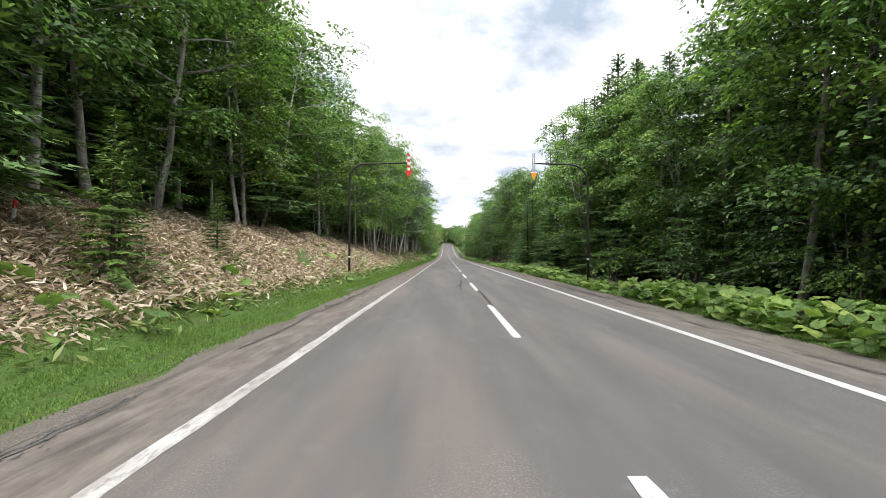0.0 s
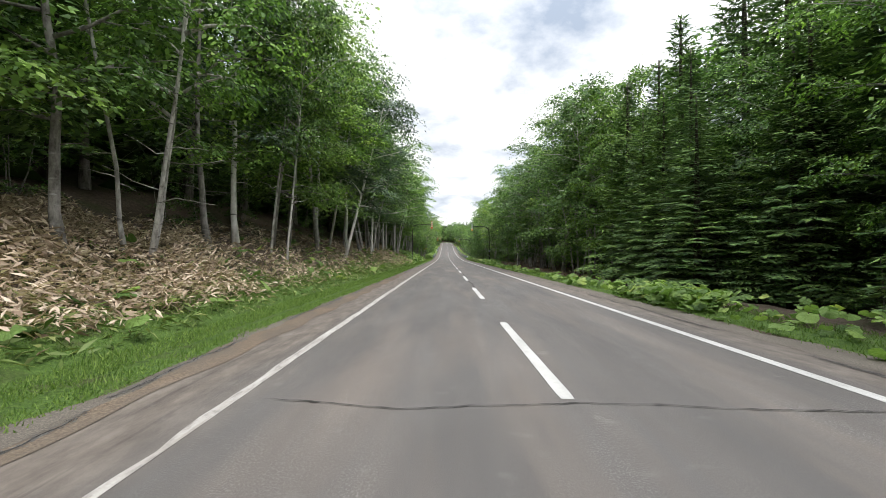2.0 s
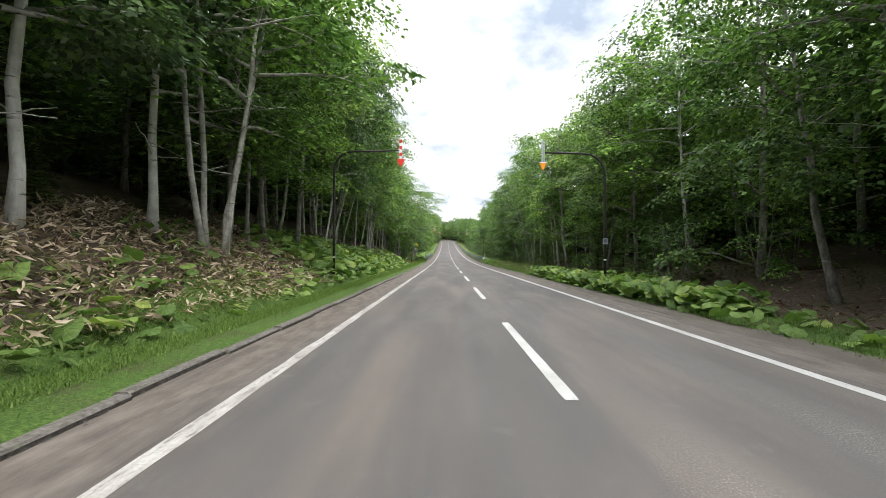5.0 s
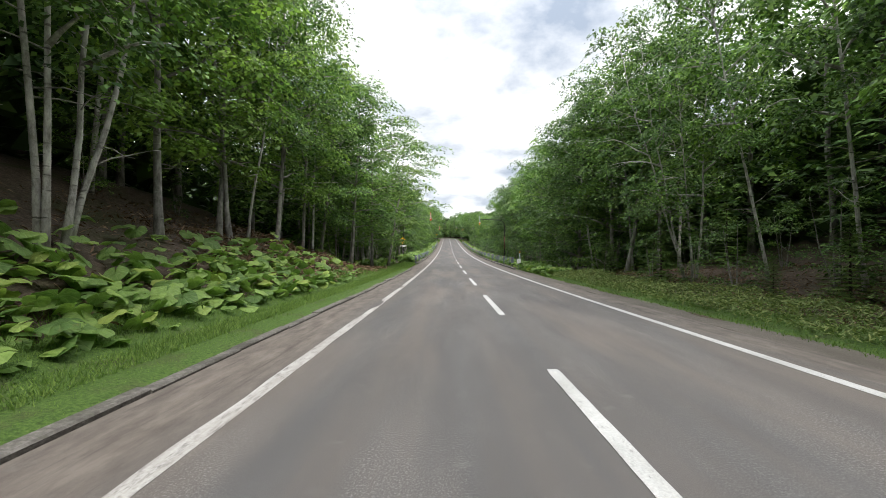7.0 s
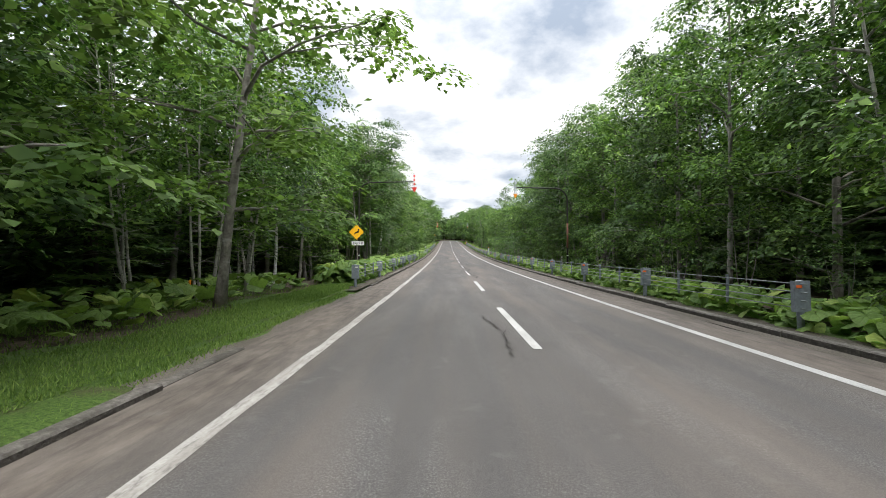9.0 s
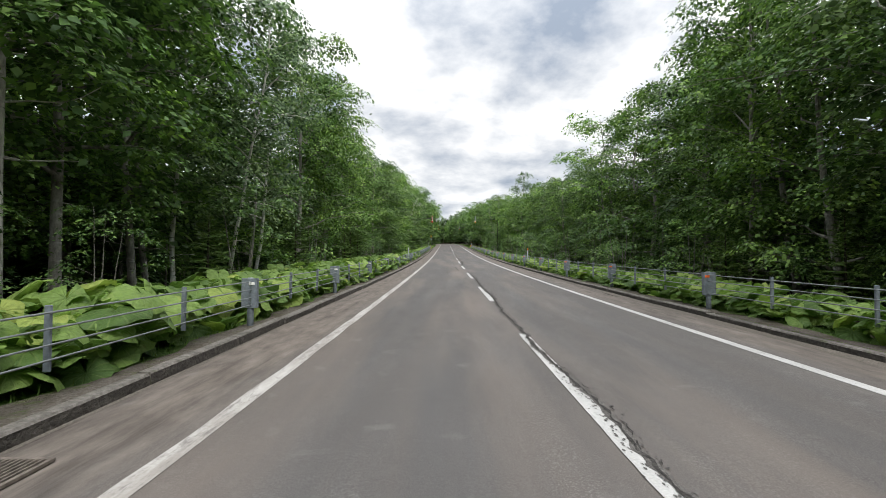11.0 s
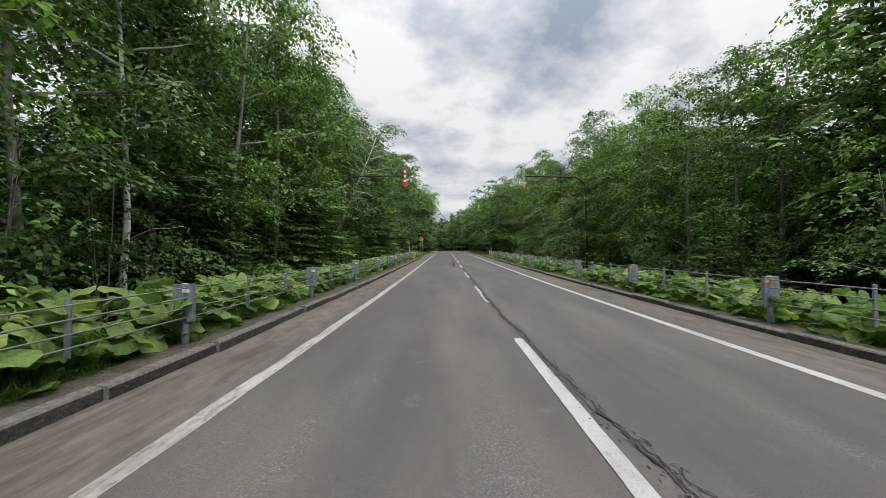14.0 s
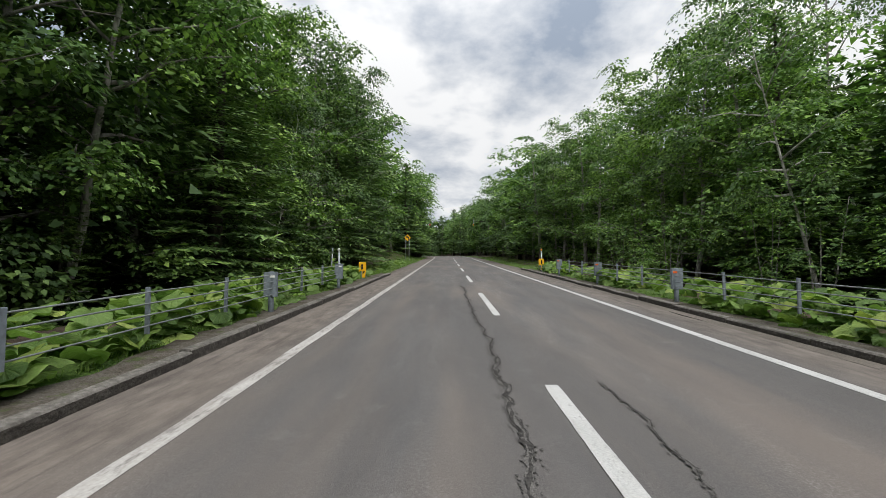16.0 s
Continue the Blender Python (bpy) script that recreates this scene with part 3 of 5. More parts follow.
crack([(-3.1, 61.8), (-1.5, 62.3), (-0.1, 62.5)], 0.03, 0, 0.03, 5)
crack([(0.05, 65), (0.1, 68), (0.05, 70)], 0.06, 0.1, 0.03, 41)
crack([(-3.1, 98.9), (-1.4, 99.4), (0.2, 99.9), (2.2, 100.5)], 0.05, 0, 0.03, 6)
crack([(-3.6, 139.35), (-1.9, 139.2), (-0.4, 139.25), (1.2, 139.4), (2.9, 139.3)], 0.036, 0.13, 0.05, 7)
crack([(-3.1, 144.7), (-1.2, 145.4), (0.4, 146.1), (2.4, 145.9)], 0.04, 0, 0.03, 8)
crack([(0.5, 146.1), (0.25, 148.0), (0.2, 149)], 0.03, 0, 0.03, 9)
crack([(-0.45, 159.5), (-0.35, 161.5), (-0.55, 163.5)], 0.05, 0.07, 0.06, 10)
crack([(0.22, 177.2), (0.35, 179.0), (0.12, 181), (0.06, 184.6), (0.36, 187.0), (0.05, 190.2), (0.0, 193), (0.03, 196), (0.08, 201), (0.05, 206), (0.22, 210), (0.05, 213)], 0.075, 0.16, 0.04, 11)
crack([(-1.21, 214.0), (-1.21, 215.9), (-1.04, 216.9), (-0.47, 217.8), (-0.5, 220.5), (-0.6, 222.8), (-0.53, 223.5)], 0.06, 0.09, 0.05, 12)
crack([(-0.55, 223.4), (-0.5, 224.0), (-0.14, 224.55), (0.0, 225.0)], 0.06, 0.07, 0.04, 13)
crack([(0.5, 222.8), (0.33, 224.1)], 0.03, 0, 0.03, 14)
crack([(-0.05, 224.8), (0.02, 226.5), (0.2, 229.2), (0.27, 232.1), (0.38, 233.5), (0.31, 235), (0.25, 236.6), (0.2, 238), (0.3, 240.2), (0.12, 242.6), (0.05, 249), (0.02, 254), (0.06, 260), (0.03, 266), (0.0, 270.6)], 0.075, 0.17, 0.04, 15)
crack([(-0.56, 272.0), (-0.5, 274.0), (-0.5, 275.6), (-0.4, 277.2), (-0.42, 279), (-0.48, 284), (-0.5, 288)], 0.08, 0.12, 0.05, 16)
crack([(0.42, 272.8), (0.55, 274.0), (0.5, 275.1)], 0.022, 0.05, 0.04, 17)
crack([(-0.6, 259), (3.2, 260.8)], 0.02, 0, 0.03, 18)
crack([(0.4, 290), (0.3, 293)], 0.04, 0, 0.05, 19)

for side, lo, hi in (("left", -4.36, -4.66), ("right", 3.97, 4.6)):
    def ragged(y, a, b):
        return (a, b + 0.12 * math.sin(y * 1.1) + 0.08 * math.sin(y * 2.7))
    sh = new("shoulder_" + side, ribbon("shoulder_" + side, GRAVEL, lo, hi, fine_y, 0.004, ragged))
    tagged(sh, "strip of grey gravel beside the asphalt", "shoulder", kind="structure")



def verge(name, xs, label):
    """A grass strip that follows the ground, with an uneven outer edge."""
    verts, faces = [], []
    m = len(xs)
    for j, y in enumerate(fine_y):
        for i, x in enumerate(xs):
            u = x * (1 + (0.06 * math.sin(y * 0.8) + 0.04 * math.sin(y * 2.1)) * (i == m - 1))
            xx = float(xc(y)) + u
            kerbed = (88 < y < 158 or 169 < y < 296) if xs[0] < 0 else 157 < y < 302
            z = float(zr(y)) + (0.05 if kerbed and i == 1 else -0.006) if i < 2 else max(float(gz(xx, y)), float(zr(y)) - 0.1) + (0.02 if i == 2 else 0.07) + 0.03 * kerbed * (i == 2)
            verts.append((xx, y, z))
            if i and j:
                k = j * m + i
                faces.append((k - m - 1, k - m, k, k - 1))
    ob = new(name, mesh_of(name, verts, faces, TURF, True))
    return tagged(ob, label, "verge", kind="structure")


verge("verge_left", [-4.44, -4.6, -5.2, -5.7, -6.2, -6.7], "mown green grass verge beside the road")
verge("verge_right", [4.33, 4.52, 4.9, 5.3, 5.7], "narrow green grass verge beside the road")


def broken_edge(y0, y1, x, wide, seed):
    """The crumbled outer rim of the asphalt, in pieces of uneven length."""
    r = random.Random(seed)
    y = y0
    while y < y1:
        ln = r.uniform(1.2, 4.5)
        n = max(2, int(ln / 1.2))
        crack([(x + r.uniform(-0.05, 0.05), y + ln * i / n) for i in range(n + 1)], r.uniform(0.02, 0.045), wide * r.uniform(0.4, 0.9), 0.03, seed * 100 + int(y * 7))
        y += ln + r.choice([0.0, 0.0, 0.8, 2.0])


broken_edge(0, 38, -4.28, 0.2, 51)
broken_edge(70, 90, -4.28, 0.2, 54)
broken_edge(0, 60, 3.86, 0.18, 52)
broken_edge(40, 64, -4.5, 0.2, 53)

# ---------------------------------------------------------------- trees


def limb(start, az, rise, length, r0, sag=0.0, n=4, wander=0.12):
    pts, p, rad = [], np.array(start, float), r0
    for i in range(n + 1):
        u = i / n
        pts.append((p.copy(), max(r0 * (1 - 0.85 * u), 0.006)))
        a = az + rng.normal(0, wander)
        e = rise - sag * u + rng.normal(0, wander * 0.6)
        p = p + length / n * np.array([math.cos(a) * math.cos(e), math.sin(a) * math.cos(e), math.sin(e)])
    return pts


def along(path, u):
    pts = np.array([p for p, _ in path])
    f = np.clip(u, 0, 0.999) * (len(pts) - 1)
    i = int(f)
    return pts[i] + (pts[i + 1] - pts[i]) * (f - i)


def sprays(centres, per, size, radius):
    """Leaves in dense, slightly domed pads, each one long away from the trunk and drooping at its rim."""
    m = len(centres)
    n = m * per
    c0 = np.asarray(centres)
    out = np.arctan2(c0[:, 1], c0[:, 0]) + rng.normal(0, 0.4, m)
    tip = rng.normal(0.14, 0.2, m)
    rad = radius * rng.uniform(0.6, 1.3, m)
    c, out, tip, rad = (np.repeat(q, per, 0) for q in (c0, out, tip, rad))
    az = rng.uniform(0, 2 * math.pi, n)
    rr = rng.uniform(0.03, 1, n) ** 0.6 * (1 + 0.22 * np.sin(3 * az + 9 * tip))
    a, b = 1.25 * rr * np.cos(az) * rad, 0.85 * rr * np.sin(az) * rad
    co, so = np.cos(out), np.sin(out)
    px, py = a * co - b * so, a * so + b * co
    off = np.stack([px, py, rng.normal(0, 0.1, n) * rad - tip * a - 0.4 * rr * rr * rad - 0.25 * np.maximum(a, 0)], -1)
    w = np.arctan2(py, px) + rng.normal(0, 0.55, n)
    d = np.stack([np.cos(w), np.sin(w), -0.22 - 0.3 * rr + rng.normal(0, 0.2, n)], -1)
    face = np.repeat(rng.uniform(0.35, 1.1, m), per)
    nn = np.stack([0.5 * px / rad + face * co + rng.normal(0, 0.3, n), 0.5 * py / rad + face * so + rng.normal(0, 0.3, n), np.ones(n)], -1)
    L = size * rng.uniform(0.58, 1.2, n)
    if size > 0.24:
        return leaf_tips(c + off, d, nn, L, L * rng.uniform(0.6, 0.95, n))
    return leaf_quads(c + off, d, nn, L, L * rng.uniform(0.6, 0.9, n), 0.1)


def broad_tree(h, crown_from, radius, clusters, per, leaf, mats, stems=1, lean=0.06, r0=0.13, label="", low=0.55, bare=0, name="broadleaf_tree", pad=0.6):
    """trunk with limbs, and a rounded, lumpy crown of leaf pads on the limbs."""
    paths, trunks, centres = [], [], []
    for s in range(stems):
        az0 = rng.uniform(0, 6.28)
        tilt = math.pi / 2 - (rng.uniform(0.04, lean + 0.03) if stems == 1 else rng.uniform(0.08, 0.24))
        hs = h * rng.uniform(0.82, 1.0) if s else h
        base = (0.22 * math.cos(az0) * (stems > 1), 0.22 * math.sin(az0) * (stems > 1), -0.3)
        trunk = limb(base, az0, tilt, hs / math.sin(tilt) + 0.1, r0 * (1 if stems == 1 else 0.72), -0.06, 9, 0.085)
        trunk[0] = (trunk[0][0], trunk[0][1] * 1.45)
        trunks.append(trunk)
        nl = 18 if stems == 1 else 9
        for i in range(nl):
            u = crown_from + (0.96 - crown_from) * (i + rng.uniform(0, 1)) / nl
            v = (u - crown_from) / (1 - crown_from)
            shape = low + (1 - low) * (v / 0.4) if v < 0.4 else math.sqrt(max(1 - ((v - 0.4) / 0.66) ** 2, 0.05))
            reach = max(radius * shape * rng.uniform(0.68, 1.12), 0.5)
            a = i * 2.4 + rng.uniform(-0.5, 0.5)
            lb = limb(along(trunk, u), a, rng.uniform(0.1, 0.45) + 0.55 * v, reach, 0.05 * (1.15 - v), 0.35, 4, 0.2)
            if leaf < 0.24 or i % 3 == 0:
                paths.append(lb)
            subs = [lb]
            for k in range(3):
                sb = limb(along(lb, rng.uniform(0.25, 0.75)), a + rng.choice([-1, 1]) * rng.uniform(0.5, 1.1), rng.uniform(-0.05, 0.5), reach * rng.uniform(0.4, 0.65), 0.02, 0.3, 2, 0.2)
                if k < 2 and leaf < 0.24:
                    paths.append(sb)
                subs.append(sb)
            m = max(1, round(clusters / (nl * stems)))
            for k in range(m):
                p = along(subs[k % len(subs)], 1.0 if k < 4 else rng.uniform(0.45, 0.8))
                centres.append(p + rng.normal(0, 1, 3) * (0.12, 0.12, 0.1))
        for k in range(bare):
            u = rng.uniform(0.15, crown_from + 0.1)
            paths.append(limb(along(trunk, u), rng.uniform(0, 6.28), rng.uniform(-0.1, 0.5), rng.uniform(0.5, 1.6), 0.016, 0.1, 4, 0.25))
    root = new(name)
    part("trunk", mesh_of("trunk", *merged(tubes(trunks, 7), tubes(paths, 3)), mats[1], True), root)
    crown = sprays(centres, per, leaf, pad)
    if leaf < 0.24:
        # a looser filling of leaves close to the limbs
        k = len(centres) * 7
        inner = np.asarray(centres)[rng.integers(0, len(centres), k)] * (0.75, 0.75, 0.97) + rng.normal(0, 0.3, (k, 3))
        crown = np.concatenate([crown, leaf_quads(inner, rng.normal(0, 1, (k, 3)) * (1, 1, 0.35), rng.normal(0, 0.45, (k, 3)) + (0, 0, 0.8), rng.uniform(0.11, 0.2, k), rng.uniform(0.08, 0.15, k), 0.1)])
    part("crown", quads_mesh("crown", crown, mats[0]), root)
    tagged(root, label, "tree")
    return root


def fir_tree(h, radius, whorls, mats, label, from_u=0.06, twigs=13, sprig=0.175):
    """Straight trunk with tiers of flat, feathered boughs."""
    trunk = limb((0, 0, -0.2), 0, math.pi / 2 - 0.01, h + 0.2, 0.02 * h, 0, 6, 0.004)
    paths, quads = [trunk], []
    for w in range(whorls):
        u = from_u + (0.985 - from_u) * (w + rng.uniform(0, 0.5)) / whorls
        tier = radius * (1 - u) ** 0.85 * rng.uniform(0.78, 1.12) + 0.16
        nb = 7 if u < 0.8 else 6
        a = rng.uniform(0, 6.28)
        for b in range(nb):
            a += 6.28 / nb + rng.normal(0, 0.18)
            reach = tier * rng.uniform(0.7, 1.1)
            lb = limb(along(trunk, u), a, 0.05 + 0.75 * u * u, reach, 0.018 * (1.1 - u), 0.42 - 0.35 * u, 4, 0.06)
            if b % 3 == 0:
                paths.append(lb)
            steps = max(3, int(twigs * reach / radius + 2))
            for k in range(steps):
                v = 0.14 + 0.86 * (k + rng.uniform(0, 0.8)) / steps
                p = along(lb, v)
                side = min(0.4 * reach * (1.05 - v) ** 0.7 + 0.1, 0.7)
                for sgn in (-1, 1):
                    w2 = a + sgn * rng.uniform(0.75, 1.05)
                    d = np.array([math.cos(w2), math.sin(w2), -0.16 + rng.normal(0, 0.08)])
                    m = max(1, round(side / (sprig * 0.75)))
                    for q in range(m):
                        quads.append((p + d * side * q / m, d + rng.normal(0, 0.16, 3), sprig * rng.uniform(0.8, 1.3)))
            quads.append((along(lb, 0.97), np.array([math.cos(a), math.sin(a), 0.1]), sprig * 1.3))
    quads += [(along(trunk, 0.93 + 0.02 * k), np.array([math.cos(k * 2.2), math.sin(k * 2.2), 0.9]), 0.2) for k in range(4)]
    p, d, L = (np.array([q[i] for q in quads]) for i in range(3))
    face = unit(p * (1, 1, 0)) * 0.5
    nn = np.stack([face[:, 0] + rng.normal(0, 0.22, len(p)), face[:, 1] + rng.normal(0, 0.22, len(p)), np.ones(len(p))], -1)
    root = new("fir_tree")
    part("trunk", mesh_of("trunk", *merged(tubes(paths[:1], 7), tubes(paths[1:], 3)), mats[1], True), root)
    part("crown", quads_mesh("crown", leaf_tips(p, d, nn, L, L * rng.uniform(0.36, 0.5, len(p))), mats[0]), root)
    tagged(root, label, "tree")
    return root


PROTO = {
    # near kinds, all 10 m tall: scaled when planted
    "oak": [broad_tree(10, 0.25, 2.95, 126, 68, 0.128, (LEAF, BARK), r0=0.095, lean=0.12, bare=6, pad=0.53, label="leafy green broadleaf tree with a grey trunk at the road") for _ in range(3)],
    "maple": [broad_tree(10, 0.22, 3.05, 126, 68, 0.134, (LEAF_LIGHT, BARK), r0=0.09, lean=0.14, bare=4, pad=0.53, name="maple_tree", label="bright green maple tree with layered branches over the verge") for _ in range(3)],
    "clump": [broad_tree(10, 0.31, 2.65, 126, 66, 0.128, (LEAF, BARK_PALE), stems=4, r0=0.076, bare=4, pad=0.53, name="multi_stemmed_tree", label="broadleaf tree with several slender pale stems") for _ in range(3)],
    "birch": [broad_tree(10, 0.32, 2.2, 126, 52, 0.135, (LEAF_GREY, BARK_BIRCH), r0=0.082, lean=0.12, bare=5, name="birch_tree", label="birch tree with a white trunk and small leaves", pad=0.55) for _ in range(2)],
    "leaning": [broad_tree(10, 0.5, 2.0, 72, 44, 0.13, (LEAF_GREY, BARK_BIRCH), r0=0.1, lean=0.01, bare=14, name="birch_tree", label="leaning white birch with bare white limbs and a thin crown", pad=0.5)],
    "pale": [broad_tree(10, 0.36, 2.65, 126, 66, 0.128, (LEAF, BARK_PALE), r0=0.064, lean=0.02, bare=9, pad=0.53, label="slender broadleaf tree with a pale grey trunk") for _ in range(3)],
    "full": [broad_tree(10, 0.05, 2.95, 162, 68, 0.132, (LEAF_SHADED, BARK), r0=0.12, low=0.8, pad=0.53, name="leafy_tree", label="green broadleaf tree leafy down to the ground") for _ in range(3)],
    "fir": [fir_tree(10, 2.5, 40, (NEEDLE, BARK_DARK), "dark green fir tree with tiers of flat boughs") for _ in range(2)],
    "young": [fir_tree(10, 4.2, 22, (NEEDLE_YOUNG, BARK_DARK), "young green fir sapling at the edge of the wood", 0.03, 8, 0.42)],
    "far": [broad_tree(10, 0.16, 3.0, 90, 38, 0.27, (LEAF, BARK), r0=0.13, name="woodland_tree", label="green broadleaf tree deeper in the wood", pad=0.75) for _ in range(3)],
    "farfir": [fir_tree(10, 2.4, 26, (NEEDLE, BARK_DARK), "dark fir tree deeper in the wood", 0.1, 6, 0.36)],
    "bush": [broad_tree(10, 0.03, 4.6, 54, 40, 0.3, (LEAF, BARK), stems=3, r0=0.12, name="shrub", label="low leafy green shrub below the trees", pad=1.0) for _ in range(2)],
}
for n, kinds in PROTO.items():
    for o in kinds:
        if n == "bush":
            tagged(o, category="shrub")
        if n == "young":
            o.name = "fir_sapling"
used = set()


def plant(kind, x, y, h, wide=1.0, which=None, lean=0.0):
    protos = PROTO[kind]
    i = int(rng.integers(len(protos))) if which is None else which
    src = protos[i]
    s = h / 10
    if 174 < y < 190 and -11.0 < x < 0:
        x = -11.0 - 0.3 * ((y * 7) % 3)
    if 305 < y < 333 and -10.5 < x < 0:
        x = -10.5 - 0.3 * ((y * 7) % 3)
    xx = x + float(xc(y))
    m = pose(xx, y, float(gz(xx, y))) @ pose(0, 0, 0, 0, lean, 0) @ pose(0, 0, 0, 0, 0, rng.uniform(0, 360))
    if (kind, i) not in used:
        used.add((kind, i))
        ob = src
        ob.matrix_basis = m
    else:
        ob = copy_thing(src, m)
    ob.scale = (s * wide, s * wide, s)
    return ob


def row(side, y0, y1, step, xs, hs, kinds, weights, jit=0.5, wide=(0.85, 1.15), skip=0.0):
    """Trees along one side; xs and hs are (near, far) bounds from the road's middle and of height. skip: how far to keep from the single trees."""
    y = y0
    p = np.array(weights) / sum(weights)
    while y < y1:
        kind, x, yy, h, w = str(rng.choice(kinds, p=p)), side * rng.uniform(*xs), y + rng.uniform(-jit, jit) * step, rng.uniform(*hs), rng.uniform(*wide)
        if not any(abs(yy - q[2]) < skip and abs(x - q[1]) < skip + 0.8 for q in STANDS):
            plant(kind, x, yy, h, wide=w)
        y += step * rng.uniform(0.8, 1.2)


L, R = -1, 1
# single trees whose trunks stand out: kind, x, y, height, lean, width
STANDS = [
    ("clump", -13.2, 30.8, 14.0, 0, 1.3), ("oak", -13.6, 32.8, 14.5, 3, 1.0), ("pale", -14.0, 36.5, 14.5, 0, 1.0), ("pale", -14.2, 27.5, 14.5, -1, 1.0),
    ("clump", -8.3, 46.2, 13.0, 1, 0.8), ("birch", -9.1, 52.9, 13.5, 2, 1.1), ("pale", -8.3, 54.2, 12.6, 6, 0.65), ("pale", -7.6, 54.0, 12.2, 4, 0.65),
    ("pale", -9.0, 63.7, 14.0, 1, 1.2), ("pale", -9.2, 67.0, 13.0, 12, 1.1), ("birch", -7.9, 66.2, 12.5, 14, 1.1), ("pale", -9.4, 72.5, 13.5, 2, 1.1),
    ("pale", -10.4, 110.4, 13.5, 7, 1.1), ("pale", -11.0, 109.2, 13.5, 5, 1.0), ("pale", -10.4, 117.8, 13.5, 3, 1.0), ("oak", -9.9, 118.6, 14.0, 6, 1.1),
    ("pale", -9.9, 121.2, 13.5, 8, 0.85), ("pale", -12.5, 115.9, 14.0, 1, 1.0), ("pale", -12.7, 114.9, 14.0, -1, 1.0),
    ("pale", -8.6, 113.2, 13.0, 9, 0.8), ("pale", -9.3, 114.2, 13.5, -3, 0.8), ("pale", -8.9, 116.4, 12.5, 12, 0.75), ("pale", -10.6, 119.6, 13.5, 2, 0.8), ("pale", -9.0, 119.9, 12.0, 14, 0.7), ("pale", -8.8, 123.4, 12.5, 4, 0.8), ("pale", -10.6, 124.6, 13.0, 7, 0.8), ("pale", -8.9, 126.2, 12.5, 10, 0.75),
    ("pale", -12.0, 133.0, 13.5, 6, 1.1), ("pale", -9.2, 137.6, 12.0, 9, 0.75), ("pale", -9.5, 147.2, 12.5, 2, 1.1), ("oak", -9.6, 149.4, 12.5, 12, 1.1),
    ("pale", -9.1, 155.7, 12.0, 6, 1.1), ("clump", -10.8, 171.0, 12.0, 2, 1.0), ("pale", -10.4, 173.6, 12.0, 10, 1.0), ("pale", -8.2, 194.1, 13.0, 1, 1.0),
    ("pale", -9.2, 211.0, 11.5, 3, 0.9), ("pale", -9.2, 213.4, 11.0, 5, 0.9), ("birch", -9.0, 203.3, 11.0, 11, 0.9), ("birch", -9.3, 206.0, 11.0, 8, 0.9),
    ("leaning", -11.4, 274.0, 12.5, 23, 1.1), ("birch", -9.0, 290.3, 9.5, 9, 0.65), ("birch", -11.5, 268.0, 14.5, 2, 1.0),
    ("clump", 9.0, 33.4, 9.6, -4, 1.0), ("clump", 9.1, 71.2, 13.4, -3, 1.0), ("pale", 9.05, 67.6, 13.2, -5, 1.0), ("pale", 9.6, 68.4, 13.5, -2, 1.0),
    ("pale", 8.0, 94.0, 12.0, -4, 1.0), ("pale", 9.5, 106.0, 12.0, -3, 1.3), ("pale", 11.2, 111.2, 12.5, -6, 1.1), ("pale", 9.0, 126.8, 12.5, -7, 1.1),
    ("pale", 9.8, 131.6, 13.0, -7, 0.8), ("pale", 9.7, 135.1, 12.5, -10, 0.75), ("clump", 8.9, 138.6, 11.0, -5, 0.9), ("pale", 10.0, 147.1, 12.5, -6, 1.0),
    ("pale", 9.3, 152.5, 12.0, -6, 1.1), ("pale", 9.9, 164.5, 12.0, -9, 1.0), ("pale", 9.8, 283.5, 9.8, -12, 0.9), ("oak", 16.3, 291.0, 18.0, 0, 0.6), ("oak", 20.0, 290.0, 16.4, 0, 0.7), ("oak", 11.6, 279.0, 10.8, -2, 0.85),
]
for kind, x, y, h, tilt, w in STANDS:
    plant(kind, x, y, h, wide=w, lean=tilt)
# left side
row(L, 1, 26, 3.0, (11.0, 12.8), (12.5, 14.5), ["oak", "maple", "clump"], [4, 4, 1], skip=1.4)
row(L, 26, 43, 2.8, (11.0, 12.8), (12.5, 14.0), ["oak", "maple"], [3, 3], skip=1.6, wide=(0.9, 1.15))
row(L, 43, 62, 2.8, (8.4, 9.8), (11.0, 12.4), ["oak", "maple"], [3, 3], skip=1.5, wide=(0.85, 1.1))
row(L, 62, 80, 2.7, (7.6, 9.0), (12.2, 13.6), ["oak", "maple", "birch"], [4, 2, 1], skip=1.5, wide=(0.9, 1.2))
row(L, 80, 100, 2.6, (8.0, 9.6), (12.5, 14.0), ["oak", "clump", "birch"], [4, 3, 1], skip=1.4, wide=(1.05, 1.35))
row(L, 100, 112, 2.5, (8.6, 9.8), (12.0, 13.5), ["pale", "maple", "oak"], [2, 3, 3], skip=1.5, wide=(1.05, 1.35))
row(L, 112, 124, 2.6, (10.4, 11.8), (12.5, 14.0), ["pale", "clump"], [3, 2], skip=1.0, wide=(0.9, 1.1))
row(L, 124, 152, 2.6, (8.4, 9.6), (11.8, 13.2), ["maple", "clump", "oak"], [5, 3, 3], skip=1.4, wide=(0.85, 1.05))
row(L, 152, 172, 3.4, (9.6, 11.4), (10.5, 12.5), ["oak", "clump"], [3, 2], skip=1.4)
row(L, 172, 188, 2.8, (8.6, 9.8), (11.6, 13.0), ["oak", "birch", "clump", "full"], [5, 1, 2, 2], skip=1.4)
row(L, 188, 204, 2.8, (9.6, 10.8), (11.0, 12.2), ["oak", "birch", "clump", "full"], [5, 1, 2, 2], skip=1.4)
